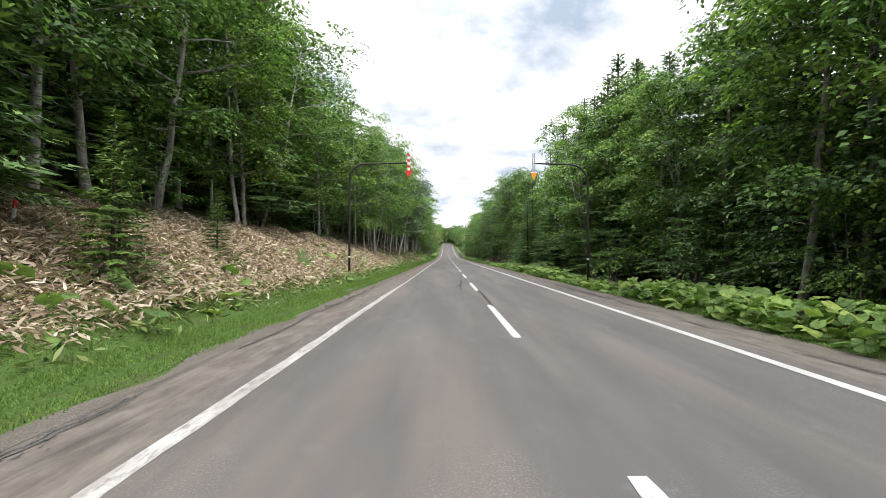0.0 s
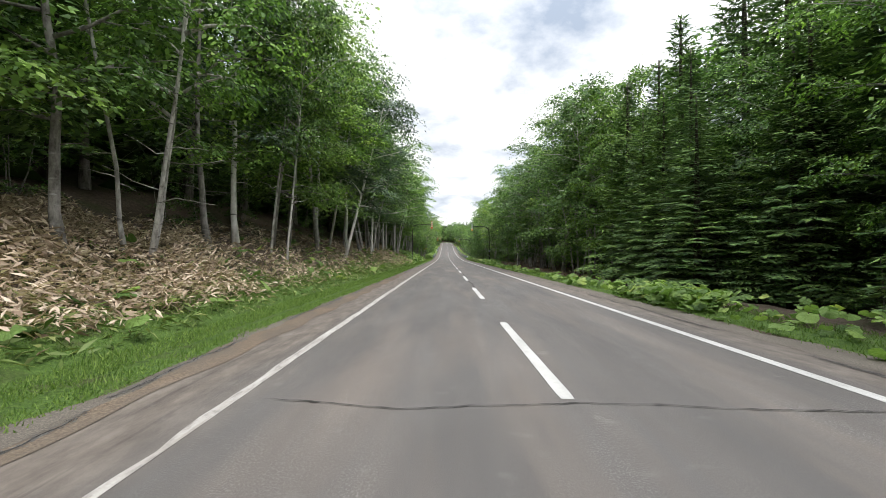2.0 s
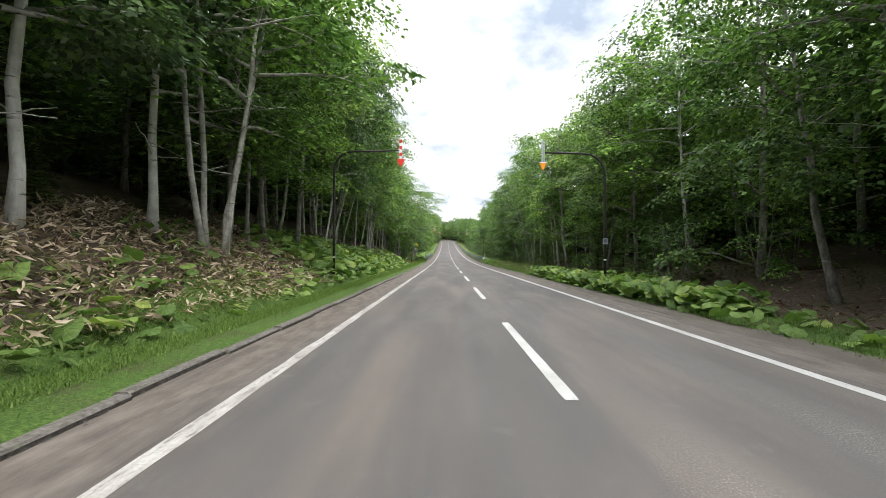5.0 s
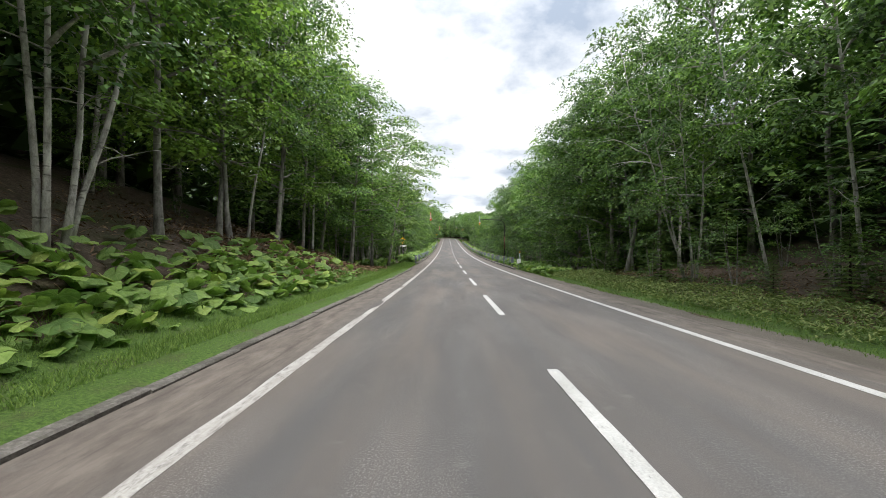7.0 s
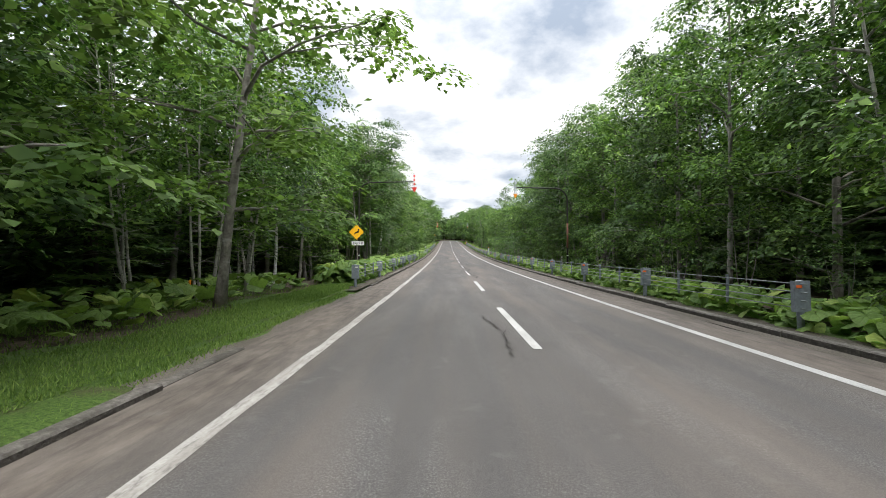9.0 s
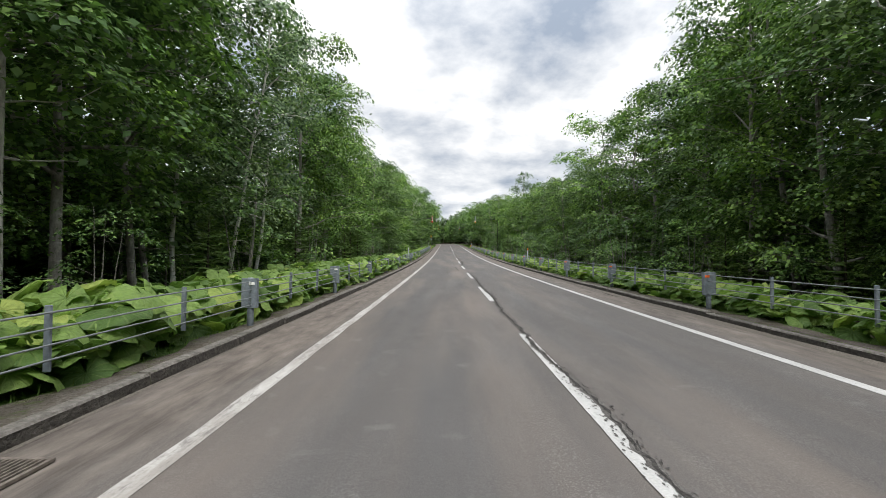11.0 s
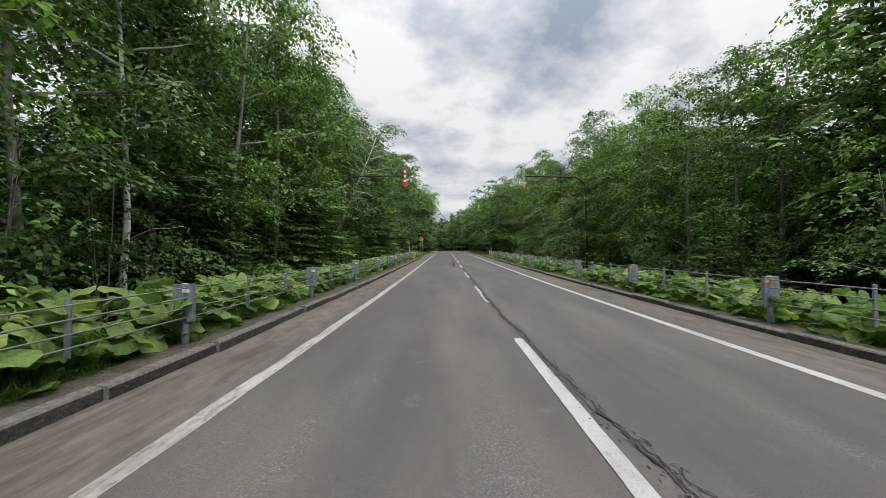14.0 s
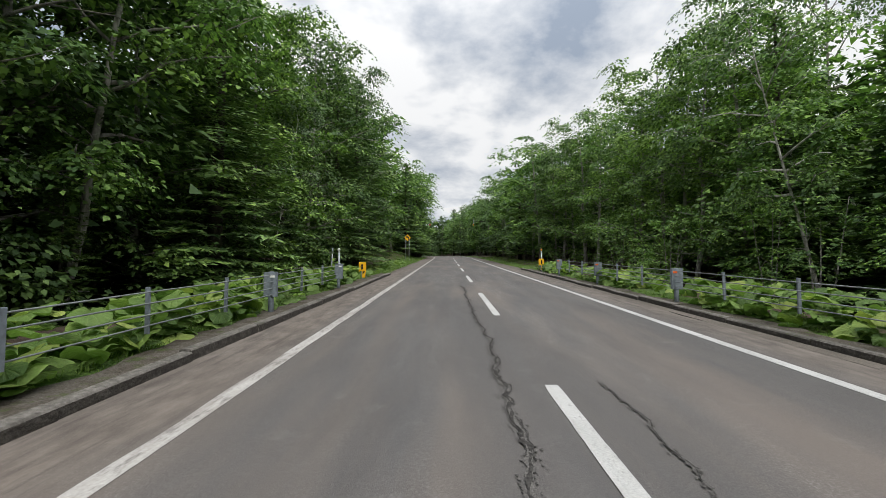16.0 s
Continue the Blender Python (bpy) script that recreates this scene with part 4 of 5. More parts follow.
row(L, 204, 217, 2.7, (8.4, 9.4), (11.6, 12.6), ["oak", "full"], [4, 3], skip=1.2, wide=(0.8, 1.0))
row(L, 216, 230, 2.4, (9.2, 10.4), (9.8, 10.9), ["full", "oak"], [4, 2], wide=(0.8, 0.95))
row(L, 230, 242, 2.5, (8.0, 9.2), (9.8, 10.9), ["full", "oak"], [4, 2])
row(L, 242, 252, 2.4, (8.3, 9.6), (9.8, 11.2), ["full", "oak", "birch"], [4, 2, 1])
row(L, 252, 264, 2.5, (8.8, 10.0), (12.2, 14.0), ["oak", "full", "fir"], [3, 3, 3], wide=(0.8, 1.0))
row(L, 264, 276, 2.5, (10.9, 12.1), (13.2, 14.8), ["oak", "full", "fir"], [3, 3, 2], skip=1.5, wide=(0.8, 1.0))
row(L, 276, 284, 2.5, (9.0, 10.2), (12.2, 14.0), ["oak", "birch", "full", "fir"], [4, 1, 4, 1], skip=1.4, wide=(0.8, 1.0))
row(L, 284, 300, 2.5, (8.4, 9.6), (12.0, 14.0), ["oak", "full", "fir"], [3, 2, 4], skip=1.4, wide=(0.8, 1.0))
row(L, 300, 312, 2.6, (7.0, 8.6), (12.0, 14.5), ["fir", "full"], [4, 3])
row(L, 312, 392, 3.0, (7.0, 9.0), (12.5, 15.0), ["far", "farfir"], [2, 3])
row(L, 345, 430, 2.8, (5.8, 7.2), (9.0, 12.0), ["farfir"], [1])
# right side
row(R, 3, 19.5, 2.8, (9.8, 11.4), (12.0, 14.0), ["maple", "oak", "full", "fir"], [3, 3, 3, 1])
row(R, 20.5, 34, 2.8, (9.8, 11.4), (9.4, 11.0), ["maple", "oak", "full"], [2, 3, 2], skip=1.2)
row(R, 34, 44, 2.8, (8.8, 10.4), (10.5, 12.5), ["oak", "full", "fir"], [3, 3, 2])
row(R, 44, 62, 2.4, (8.2, 10.2), (8.5, 11.5), ["fir", "oak"], [7, 2])
row(R, 62, 70, 2.6, (9.4, 10.8), (11.2, 12.4), ["oak", "full"], [3, 1], skip=1.2)
row(R, 22, 44, 5.0, (11.4, 13.0), (13.0, 15.0), ["fir"], [1])
row(R, 70, 84, 2.8, (9.0, 10.4), (12.2, 13.8), ["oak", "clump", "full"], [4, 1, 3], skip=1.3)
row(R, 84, 104, 2.8, (8.8, 10.4), (11.8, 13.0), ["oak", "clump", "full"], [4, 2, 3], skip=1.3)
row(R, 104, 122, 2.8, (9.0, 10.6), (10.8, 12.0), ["maple", "pale", "oak"], [3, 4, 2], skip=1.5, wide=(1.0, 1.25))
row(R, 122, 150, 2.4, (9.6, 11.0), (12.0, 13.4), ["maple", "pale", "oak"], [3, 4, 3], skip=1.3, wide=(0.9, 1.12))
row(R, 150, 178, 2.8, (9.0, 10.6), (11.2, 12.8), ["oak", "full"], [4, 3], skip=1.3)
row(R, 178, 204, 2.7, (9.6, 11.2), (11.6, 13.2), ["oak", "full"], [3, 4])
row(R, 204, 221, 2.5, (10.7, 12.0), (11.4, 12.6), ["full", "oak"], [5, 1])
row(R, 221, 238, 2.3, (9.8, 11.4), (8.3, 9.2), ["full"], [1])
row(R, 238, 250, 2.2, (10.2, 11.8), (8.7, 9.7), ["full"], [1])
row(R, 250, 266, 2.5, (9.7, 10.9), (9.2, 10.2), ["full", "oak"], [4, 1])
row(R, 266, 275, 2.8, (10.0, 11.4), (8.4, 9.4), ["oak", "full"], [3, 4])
row(R, 275, 288, 2.7, (10.2, 11.6), (10.2, 11.4), ["oak", "full", "fir"], [4, 4, 1], skip=1.4)
row(R, 288, 300, 2.7, (10.2, 11.6), (11.4, 12.6), ["oak", "full"], [4, 4], skip=1.4)
row(R, 300, 318, 3.0, (9.4, 10.8), (10.8, 12.2), ["oak", "full"], [4, 3])
row(R, 318, 400, 3.0, (8.2, 10.0), (11.0, 13.0), ["far", "farfir"], [3, 2])
# deeper row
for side in (L, R):
    row(side, 4, 70, 4.4, (13.8, 16.5), (12.0, 14.5), ["far", "farfir"], [4, 3])
    row(side, 70, 205, 3.4, (12.8, 15.5), (11.0, 13.5), ["far", "farfir"], [4, 3])
    row(side, 205, 218, 2.8, (13.0, 15.5), (11.0, 12.5), ["far", "farfir"], [5, 1])
    row(side, 218, 250, 2.6, (13.0, 15.5), (9.0, 10.4) if side < 0 else (8.4, 9.6), ["far", "farfir"], [5, 1])
    row(side, 250, 290, 2.6, (12.0, 15.0), (12.5, 14.5) if side < 0 else (9.5, 11.0), ["far", "farfir"], [4, 2])
    row(side, 290, 420, 3.4, (12.8, 15.5), (12.0, 14.5) if side < 0 else (10.0, 12.0), ["far", "farfir"], [4, 3])
# low growth at the wood's edge
row(L, 190, 250, 2.6, (7.2, 8.6), (2.0, 3.6), ["bush", "young"], [3, 2])
row(L, 250, 300, 2.2, (8.0, 9.8), (2.4, 4.6), ["young", "bush"], [5, 1])
row(R, 160, 300, 2.6, (7.4, 9.4), (2.0, 3.8), ["bush", "young"], [4, 1])
row(R, 0, 66, 4.0, (8.2, 10.0), (2.0, 3.4), ["bush", "young"], [3, 1])
row(R, 104, 152, 2.6, (7.4, 9.8), (1.2, 2.8), ["young", "bush"], [4, 1])
row(R, 100, 152, 3.2, (9.5, 12.0), (2.0, 4.5), ["bush", "young"], [3, 2])
row(L, 4, 62, 4.2, (10.8, 13.0), (1.8, 3.2), ["bush", "young"], [3, 1])
row(L, 60, 150, 5.0, (9.0, 12.0), (1.6, 2.6), ["bush", "young"], [3, 1])
for side in (L, R):
    row(side, 200, 275, 2.2, (10.5, 12.6), (3.5, 6.0), ["bush", "far"], [2, 3])
# single trees that stand out
plant("young", -7.3, 10.6, 3.4, wide=0.75)
plant("young", -7.9, 11.6, 2.4, wide=0.8)
plant("young", -8.3, 16.4, 2.2, wide=0.8)
plant("oak", 8.2, 14.6, 12.5)
plant("fir", 7.6, 51.5, 7.0, wide=1.2)
plant("fir", 9.0, 49.0, 7.6, wide=1.2)
plant("fir", 8.6, 56.5, 10.5)
plant("fir", 10.4, 33.0, 15.0)
plant("fir", 11.5, 45.5, 14.5)
plant("fir", 13.0, 49.0, 16.0)
plant("fir", 12.2, 53.5, 15.0)
plant("maple", 9.8, 12.0, 12.5, wide=1.1)
plant("fir", -10.4, 9.6, 13.0)
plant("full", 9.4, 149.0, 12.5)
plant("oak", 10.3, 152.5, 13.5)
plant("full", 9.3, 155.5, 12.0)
plant("fir", 10.2, 274.5, 9.0, wide=1.15)
plant("fir", 12.5, 62.0, 15.5)
for x, y, h in ((13.5, 44.0, 18.0), (12.4, 47.0, 17.0), (14.5, 51.0, 18.5), (13.0, 57.0, 17.0), (15.0, 41.0, 18.0)):
    plant("fir", x, y, h, wide=0.9)
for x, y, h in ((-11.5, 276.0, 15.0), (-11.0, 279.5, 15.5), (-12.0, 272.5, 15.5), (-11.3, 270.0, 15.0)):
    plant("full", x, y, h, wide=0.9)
plant("fir", 11.8, 40.0, 15.0)
plant("fir", 13.0, 36.0, 16.0)
plant("fir", -12.6, 230.5, 15.5)
plant("fir", -12.8, 241.0, 15.0)
plant("birch", 9.7, 197.0, 13.0)
plant("oak", 10.3, 191.0, 13.5)
plant("maple", 9.2, 110.5, 11.5, wide=1.1)
plant("maple", 9.5, 116.0, 11.0, wide=1.1)
plant("oak", 9.2, 146.5, 13.0, wide=1.1)
plant("young", 7.4, 138.0, 2.5, wide=0.9)
plant("oak", -8.8, 196.0, 12.5)
plant("oak", -9.6, 199.5, 13.0)
plant("clump", -10.4, 193.5, 13.0)
plant("maple", 8.6, 122.5, 11.5, wide=1.15)
plant("oak", -8.6, 191.5, 11.0)
plant("fir", -13.2, 31.0, 16.0)

plant("maple", -7.8, 159.0, 12.0, wide=1.25)
plant("maple", -7.2, 165.0, 12.0, wide=1.3)
plant("oak", -8.6, 154.0, 12.5, wide=1.2)

# the rest of the wood, and the far hill, as loose masses of leaves
def wood_mass(name, x0, x1, y0, y1, z0, z1, n, size):
    x, y = rng.uniform(x0, x1, n), rng.uniform(y0, y1, n)
    top = (z1 - 3.0 * ease(y, 200, 215) * (1 - ease(y, 258, 275)) * (np.abs(x) < 60)) * (0.82 + 0.18 * np.sin(y * 0.45 + np.sin(x * 0.5) * 2) * np.cos(x * 0.37 + y * 0.13))
    z = z0 + (top - z0) * rng.uniform(0, 1, n) ** 0.95
    x = x + xc(y)
    p = np.stack([x, y, gz(x, y) + z], -1)
    d = rng.normal(0, 1, (n, 3)) * (1, 1, 0.4)
    nn = rng.normal(0, 0.6, (n, 3)) + (0, 0, 0.7)
    s = size * rng.uniform(0.6, 1.4, n)
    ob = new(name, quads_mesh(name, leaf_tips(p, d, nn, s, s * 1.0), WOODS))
    return tagged(ob, "dense leaves of the deep wood, coloured dark to stand for its shade", "woods", kind="stuff")


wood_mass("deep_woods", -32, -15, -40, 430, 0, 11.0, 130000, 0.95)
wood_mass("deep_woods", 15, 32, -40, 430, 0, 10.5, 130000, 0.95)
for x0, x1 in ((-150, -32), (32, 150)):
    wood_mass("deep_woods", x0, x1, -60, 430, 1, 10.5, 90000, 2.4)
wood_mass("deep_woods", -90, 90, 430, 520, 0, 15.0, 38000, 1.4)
row(R, 400, 440, 1.6, (7, 26), (11, 15), ["far", "farfir"], [2, 3])
row(L, 405, 440, 1.6, (7, 26), (11, 15), ["far", "farfir"], [2, 3])
for kinds_name, kinds in PROTO.items():
    for i, o in enumerate(kinds):
        if (kinds_name, i) not in used:
            for ch in o.children_recursive:
                bpy.data.objects.remove(ch)
            bpy.data.objects.remove(o)

# ---------------------------------------------------------------- low plants


def blades(name, x0, x1, y0, y1, n, h, mat, label, keep=None, lean=0.5, width=0.009):
    x, y = rng.uniform(x0, x1, n), rng.uniform(y0, y1, n)
    if keep is not None:
        k = rng.uniform(0, 1, n) < keep(x, y)
        x, y = x[k], y[k]
    n = len(x)
    p = np.stack([x + xc(y), y, np.maximum(gz(x + xc(y), y) + 0.06 * (np.abs(x) > 5.0), zr(y) - 0.01)], -1)
    hh = h * rng.uniform(0.5, 1.4, n)[:, None]
    az = rng.uniform(0, 6.28, n)
    side = np.stack([np.cos(az), np.sin(az), 0 * az], -1) * width
    tilt = rng.normal(0, lean, (n, 3)) * (1, 1, 0) + (0, 0, 1)
    tip = p + unit(tilt) * hh
    ob = new(name, quads_mesh(name, np.stack([p - side, p + side, tip], 1), mat))
    return tagged(ob, label, "grass", kind="stuff")


blades("grass", -6.8, -4.5, -2, 62, 120000, 0.05, GRASS, "short green grass on the roadside verge", lambda x, y: ease(x, -4.5, -4.8))
blades("grass", -6.6, -4.42, 62, 172, 230000, 0.065, GRASS, "short green grass on the roadside verge", lambda x, y: ease(x, -4.5, -4.8))
tufty = lambda x, y: np.clip(np.sin(x * 3.1 + y * 0.9) * np.sin(y * 1.7 + x) * 2.0, 0.05, 1)
blades("grass_tufts", -6.7, -4.75, -2, 172, 60000, 0.14, GRASS, "longer tufts of green grass on the verge", tufty, 0.4, 0.008)
blades("grass_tufts", 4.7, 5.9, 0, 160, 25000, 0.14, GRASS, "longer tufts of green grass on the verge", tufty, 0.4, 0.008)
blades("grass", -11.5, -5.8, 152, 172, 16000, 0.07, GRASS, "short green grass of a small roadside clearing")
blades("grass", 4.4, 6.1, -2, 160, 70000, 0.065, GRASS, "green grass along the gravel shoulder", lambda x, y: ease(x, 4.35, 4.7))
blades("grass", -5.7, -4.62, 169, 300, 44000, 0.1, GRASS, "tufts of green grass behind the kerb", lambda x, y: (0.2 + 0.8 * (np.sin(y * 0.7 + x * 2) > 0.2)) * (0.2 + 0.8 * ease(-x, 4.7, 5.05)))
blades("grass", 4.4, 5.2, 158, 300, 22000, 0.1, GRASS, "tufts of green grass behind the kerb", lambda x, y: 0.25 + 0.75 * (np.sin(y * 0.9 + x * 2) > 0.2))
blades("grass", -9, -4.6, 290, 345, 14000, 0.16, GRASS, "green grass on the low bank beside the bend")
blades("grass", 4.4, 8, 300, 350, 9000, 0.16, GRASS, "green grass on the low bank beside the bend")


def sasa(name, x0, x1, y0, y1, n, mat, label, keep=None, up=0.45, size=0.22):
    """Long pointed bamboo-grass leaves, drooping in all directions over the bank."""
    x, y = rng.uniform(x0, x1, n), rng.uniform(y0, y1, n)
    if keep is not None:
        k = rng.uniform(0, 1, n) < keep(x, y)
        x, y = x[k], y[k]
    n = len(x)
    p = np.stack([x, y, gz(x, y) + up * np.sqrt(rng.uniform(0.02, 1, n)) * (0.75 + 0.25 * np.sin(x * 1.7 + y * 1.1))], -1)
    az = rng.uniform(0, 6.28, n)
    d = np.stack([np.cos(az), np.sin(az), rng.normal(-0.15, 0.55, n)], -1)
    nn = rng.normal(0, 0.55, (n, 3)) + (0, 0, 0.8)
    s = size * rng.uniform(0.6, 1.4, n)
    ob = new(name, quads_mesh(name, leaf_quads(p, d, nn, s, s * rng.uniform(0.16, 0.27, n), 0.1), mat))
    return tagged(ob, label, "bamboo grass", kind="stuff")


def sasa_keep(x, y):
    return ease(-x, 5.9, 6.5) * (1 - 0.72 * ease(y, 42, 62))


sasa("bamboo_grass", -11.8, -5.5, -2, 48, 100000, SASA_DRY, "dry beige bamboo grass covering the roadside bank", sasa_keep, 0.55, 0.2)
sasa("bamboo_grass", -11.0, -5.5, 48, 108, 30000, SASA_DRY, "thin dry bamboo grass on the roadside bank", sasa_keep)
sasa("bamboo_grass", -10.8, -6.0, 80, 106, 9000, SASA_DRY, "dry bamboo grass between butterbur leaves on the bank", None, 0.4, 0.2)
sasa("bamboo_grass", -8.2, -5.7, -2, 100, 16000, SASA_GREEN, "green bamboo grass mixed with dry leaves", lambda x, y: ease(-x, 5.4, 5.9) * (1 - 0.8 * ease(-x, 6.2, 8.2)), 0.35)
sasa("bamboo_grass", -10.5, -5.8, 132, 158, 7000, LITTER, "brown withered bamboo grass on the low bank", lambda x, y: ease(-x, 5.8, 6.6), 0.3)
sasa("fallen_leaves", -12, -6.2, 60, 150, 12000, LITTER, "brown fallen leaves on the wood floor", None, 0.12, 0.16)
sasa("fallen_leaves", 5.8, 12, 60, 158, 12000, LITTER, "brown fallen leaves on the wood floor", None, 0.12, 0.16)
sasa("fallen_leaves", 5.6, 10.0, 104, 150, 16000, LITTER, "brown fallen leaves on the wood floor", None, 0.1, 0.12)
sasa("weeds", 4.9, 7.2, 124, 156, 26000, SASA_GREEN, "low green weeds along the grass verge", None, 0.36, 0.13)
sasa("weeds", 4.9, 6.0, 104, 124, 8000, SASA_GREEN, "low green weeds along the grass verge", None, 0.3, 0.1)
sasa("weeds", 6.4, 8.8, 104, 150, 5000, SASA_GREEN, "scattered green weeds on the wood floor", lambda x, y: 0.5 + 0.5 * np.sin(x * 2.1 + y * 0.8), 0.3, 0.16)


def round_leaf(size, tilt, az, seed, n=16, rings=(0.45, 0.8, 1.0)):
    """A butterbur leaf: kidney-shaped, cupped, with a ruffled rim, as verts about its stalk's end."""
    r = random.Random(seed)
    ph, ph2, ph3 = r.uniform(0, 6.28), r.uniform(0, 6.28), r.uniform(0, 6.28)
    cup, fold = r.uniform(-0.08, 0.18), r.uniform(0.0, 0.13)
    verts, faces = [(0, 0, 0)], []
    for ring in rings:
        for k in range(n):
            w = -math.pi * 0.93 + 2 * math.pi * 0.93 * k / (n - 1)
            rad = size * ring * (1.0 - 0.12 * max(0, -math.cos(w))) * (1 + (0.07 * math.sin(4 * w + ph) + r.uniform(-0.04, 0.04)) * ring)
            ruffle = 0.12 * ring**2 * math.sin(3 * w + ph2) + 0.06 * ring**3 * math.sin(6 * w + ph3)
            z = size * (cup * ring * (1.3 - ring) * 2 + ruffle - 0.22 * ring**3 + fold * ring * abs(math.sin(w)) * 0.6)
            verts.append((rad * math.cos(w), rad * math.sin(w), z))
    for k in range(n - 1):
        faces.append((0, 1 + k, 2 + k))
        for q in range(len(rings) - 1):
            a = 1 + q * n + k
            faces.append((a, a + n, a + n + 1, a + 1))
    turn = Euler((r.uniform(-0.3, 0.3), tilt, 0)).to_matrix()
    spin = Euler((0, 0, az)).to_matrix()
    return [spin @ (turn @ Vector(v)) for v in verts], faces


def flat_uv(n=16, rings=(0.45, 0.8, 1.0)):
    """Places of a round leaf's corners as if it lay flat, for its veins."""
    turn = [-math.pi * 0.93 + 2 * math.pi * 0.93 * k / (n - 1) for k in range(n)]
    return [(0.0, 0.0)] + [(g * math.cos(w), g * math.sin(w)) for g in rings for w in turn]


def with_uv(me, spots):
    layer = me.uv_layers.new(name="flat")
    index = np.empty(len(me.loops), np.int32)
    me.loops.foreach_get("vertex_index", index)
    flat = np.asarray(spots, np.float32)
    layer.data.foreach_set("uv", flat[index % len(flat)].ravel())
    return me


def plant_leaves(seed, count, height, size, spread):
    """(leaf verts, faces, stalk path) of one butterbur plant."""
    r = random.Random(seed)
    out = []
    for i in range(count):
        az = i * 2.4 + r.uniform(-0.5, 0.5)
        h = height * (0.18 + 0.85 * (i + r.uniform(0, 1)) / count)
        d = spread * r.uniform(0.15, 1.0)
        at = Vector((d * math.cos(az), d * math.sin(az), h))
        v, f = round_leaf(size * r.uniform(0.6, 1.15), r.uniform(0.1, 1.0), az, seed * 31 + i)
        stalk = [((0, 0, -0.06), 0.014), (tuple(at * 0.5 + Vector((0, 0, 0.12 * h))), 0.011), (tuple(at), 0.008)]
        out.append(([p + at for p in v], f, stalk))
    return out


BUR = []
for i in range(5):
    root = new("butterbur_plant")
    for v, f, stalk in plant_leaves(100 + i, 12, 0.85, 0.27, 0.6):
        part("leaf", with_uv(mesh_of("leaf", v, f, BUTTERBUR, True), flat_uv()), root)
        part("stalk", mesh_of("stalk", *tubes([stalk], 4), STALK, True), root) if len(root.children) < 6 else None
    tagged(root, "large round green butterbur leaves on stalks", "plant", "butterbur along the road")
    BUR.append(root)
bur_used = set()


def butterbur(x, y, s):
    i = int(rng.integers(5))
    m = pose(x, y, max(float(gz(x, y)), float(zr(y))) - 0.02, 0, 0, rng.uniform(0, 360))
    if i in bur_used:
        ob = copy_thing(BUR[i], m)
    else:
        bur_used.add(i)
        ob = BUR[i]
        ob.matrix_basis = m
    ob.scale = (s, s, s)


def scatter(x0, x1, y0, y1, gap, taken):
    """Random places at least a gap apart."""
    tries = int((x1 - x0) * (y1 - y0) / gap**2 * 4)
    got = []
    for _ in range(tries):
        x, y = rng.uniform(x0, x1), rng.uniform(y0, y1)
        if all((x - a) ** 2 + (y - b) ** 2 > gap * gap for a, b in taken[-60:] + got[-60:]):
            got.append((x, y))
    return got


for x0, x1, y0, y1, gap, most in ((-6.9, -5.3, 173, 206, 0.52, 200), (5.05, 6.3, 188, 214, 0.5, 110)):
    for x, y in scatter(x0, x1, y0, y1, gap, [])[:most]:
        butterbur(x, y, rng.uniform(0.8, 1.12) * (1.0 if x < 0 else 0.68))


def bur_patch(x0, x1, y0, y1, per, height, size, label, keep=None):
    n = int((x1 - x0) * (y1 - y0) * per)
    verts, faces = [], []
    for i in range(n):
        x, y = rng.uniform(x0, x1), rng.uniform(y0, y1)
        if keep is not None and rng.uniform() > keep(x, y):
            continue
        base = Vector((x, y, max(float(gz(x, y)), float(zr(y)) + 0.02)))
        h = height * rng.uniform(0.12, 1.08)
        v, f = round_leaf(size * rng.uniform(0.55, 1.2), rng.uniform(0.0, 0.85), rng.uniform(0, 6.28), int(rng.integers(1 << 30)), 14, (0.6, 1.0))
        at = base + Vector((0, 0, h))
        k = len(verts)
        verts += [p + at for p in v]
        faces += [tuple(k + j for j in q) for q in f]
    ob = new("butterbur_patch", with_uv(mesh_of("butterbur_patch", verts, faces, BUTTERBUR, True), flat_uv(14, (0.6, 1.0))))
    return tagged(ob, label, "plants", kind="stuff")


BL = "dense large round butterbur leaves beside the road"
clumpy = lambda x, y: 1.0 if math.sin(y * 0.55) + math.sin(y * 0.23 + 1) > -0.6 else 0.25
bur_patch(-6.6, -4.95, 173, 206, 16, 0.62, 0.22, BL + " under the cables")
bur_patch(4.7, 6.2, 188, 214, 18, 0.55, 0.2, BL + " under the cables")
bur_patch(-6.4, -4.72, 206, 223, 30, 0.92, 0.235, BL + " hanging over the cables")
bur_patch(-6.4, -4.78, 223, 248, 30, 0.8, 0.22, BL + " under the cables")
bur_patch(-6.4, -4.92, 248, 291, 26, 0.66, 0.21, BL + " under the cables", clumpy)
bur_patch(4.7, 6.2, 158, 188, 26, 0.52, 0.19, BL + " under the cables")
bur_patch(4.7, 6.2, 214, 300, 30, 0.6, 0.19, BL + " under the cables", clumpy)
bur_patch(-9.0, -5.8, 86, 146, 18, 0.5, 0.22, BL + " on the bank", lambda x, y: ease(y, 103, 107) * (1 - 0.8 * float(ease(y, 134, 142))) * (1 - 0.85 * ease(-x, 7.0, 8.8)))
bur_patch(-9.5, -5.6, 84, 104, 2.6, 0.45, 0.2, "scattered butterbur leaves among bamboo grass")
bur_patch(-9.5, -5.6, -2, 84, 0.8, 0.45, 0.2, "scattered butterbur leaves among bamboo grass")
bur_patch(-10.5, -7.2, 160, 173, 6, 0.5, 0.24, BL)
bur_patch(4.55, 6.3, 4, 17.5, 36, 0.55, 0.17, BL)
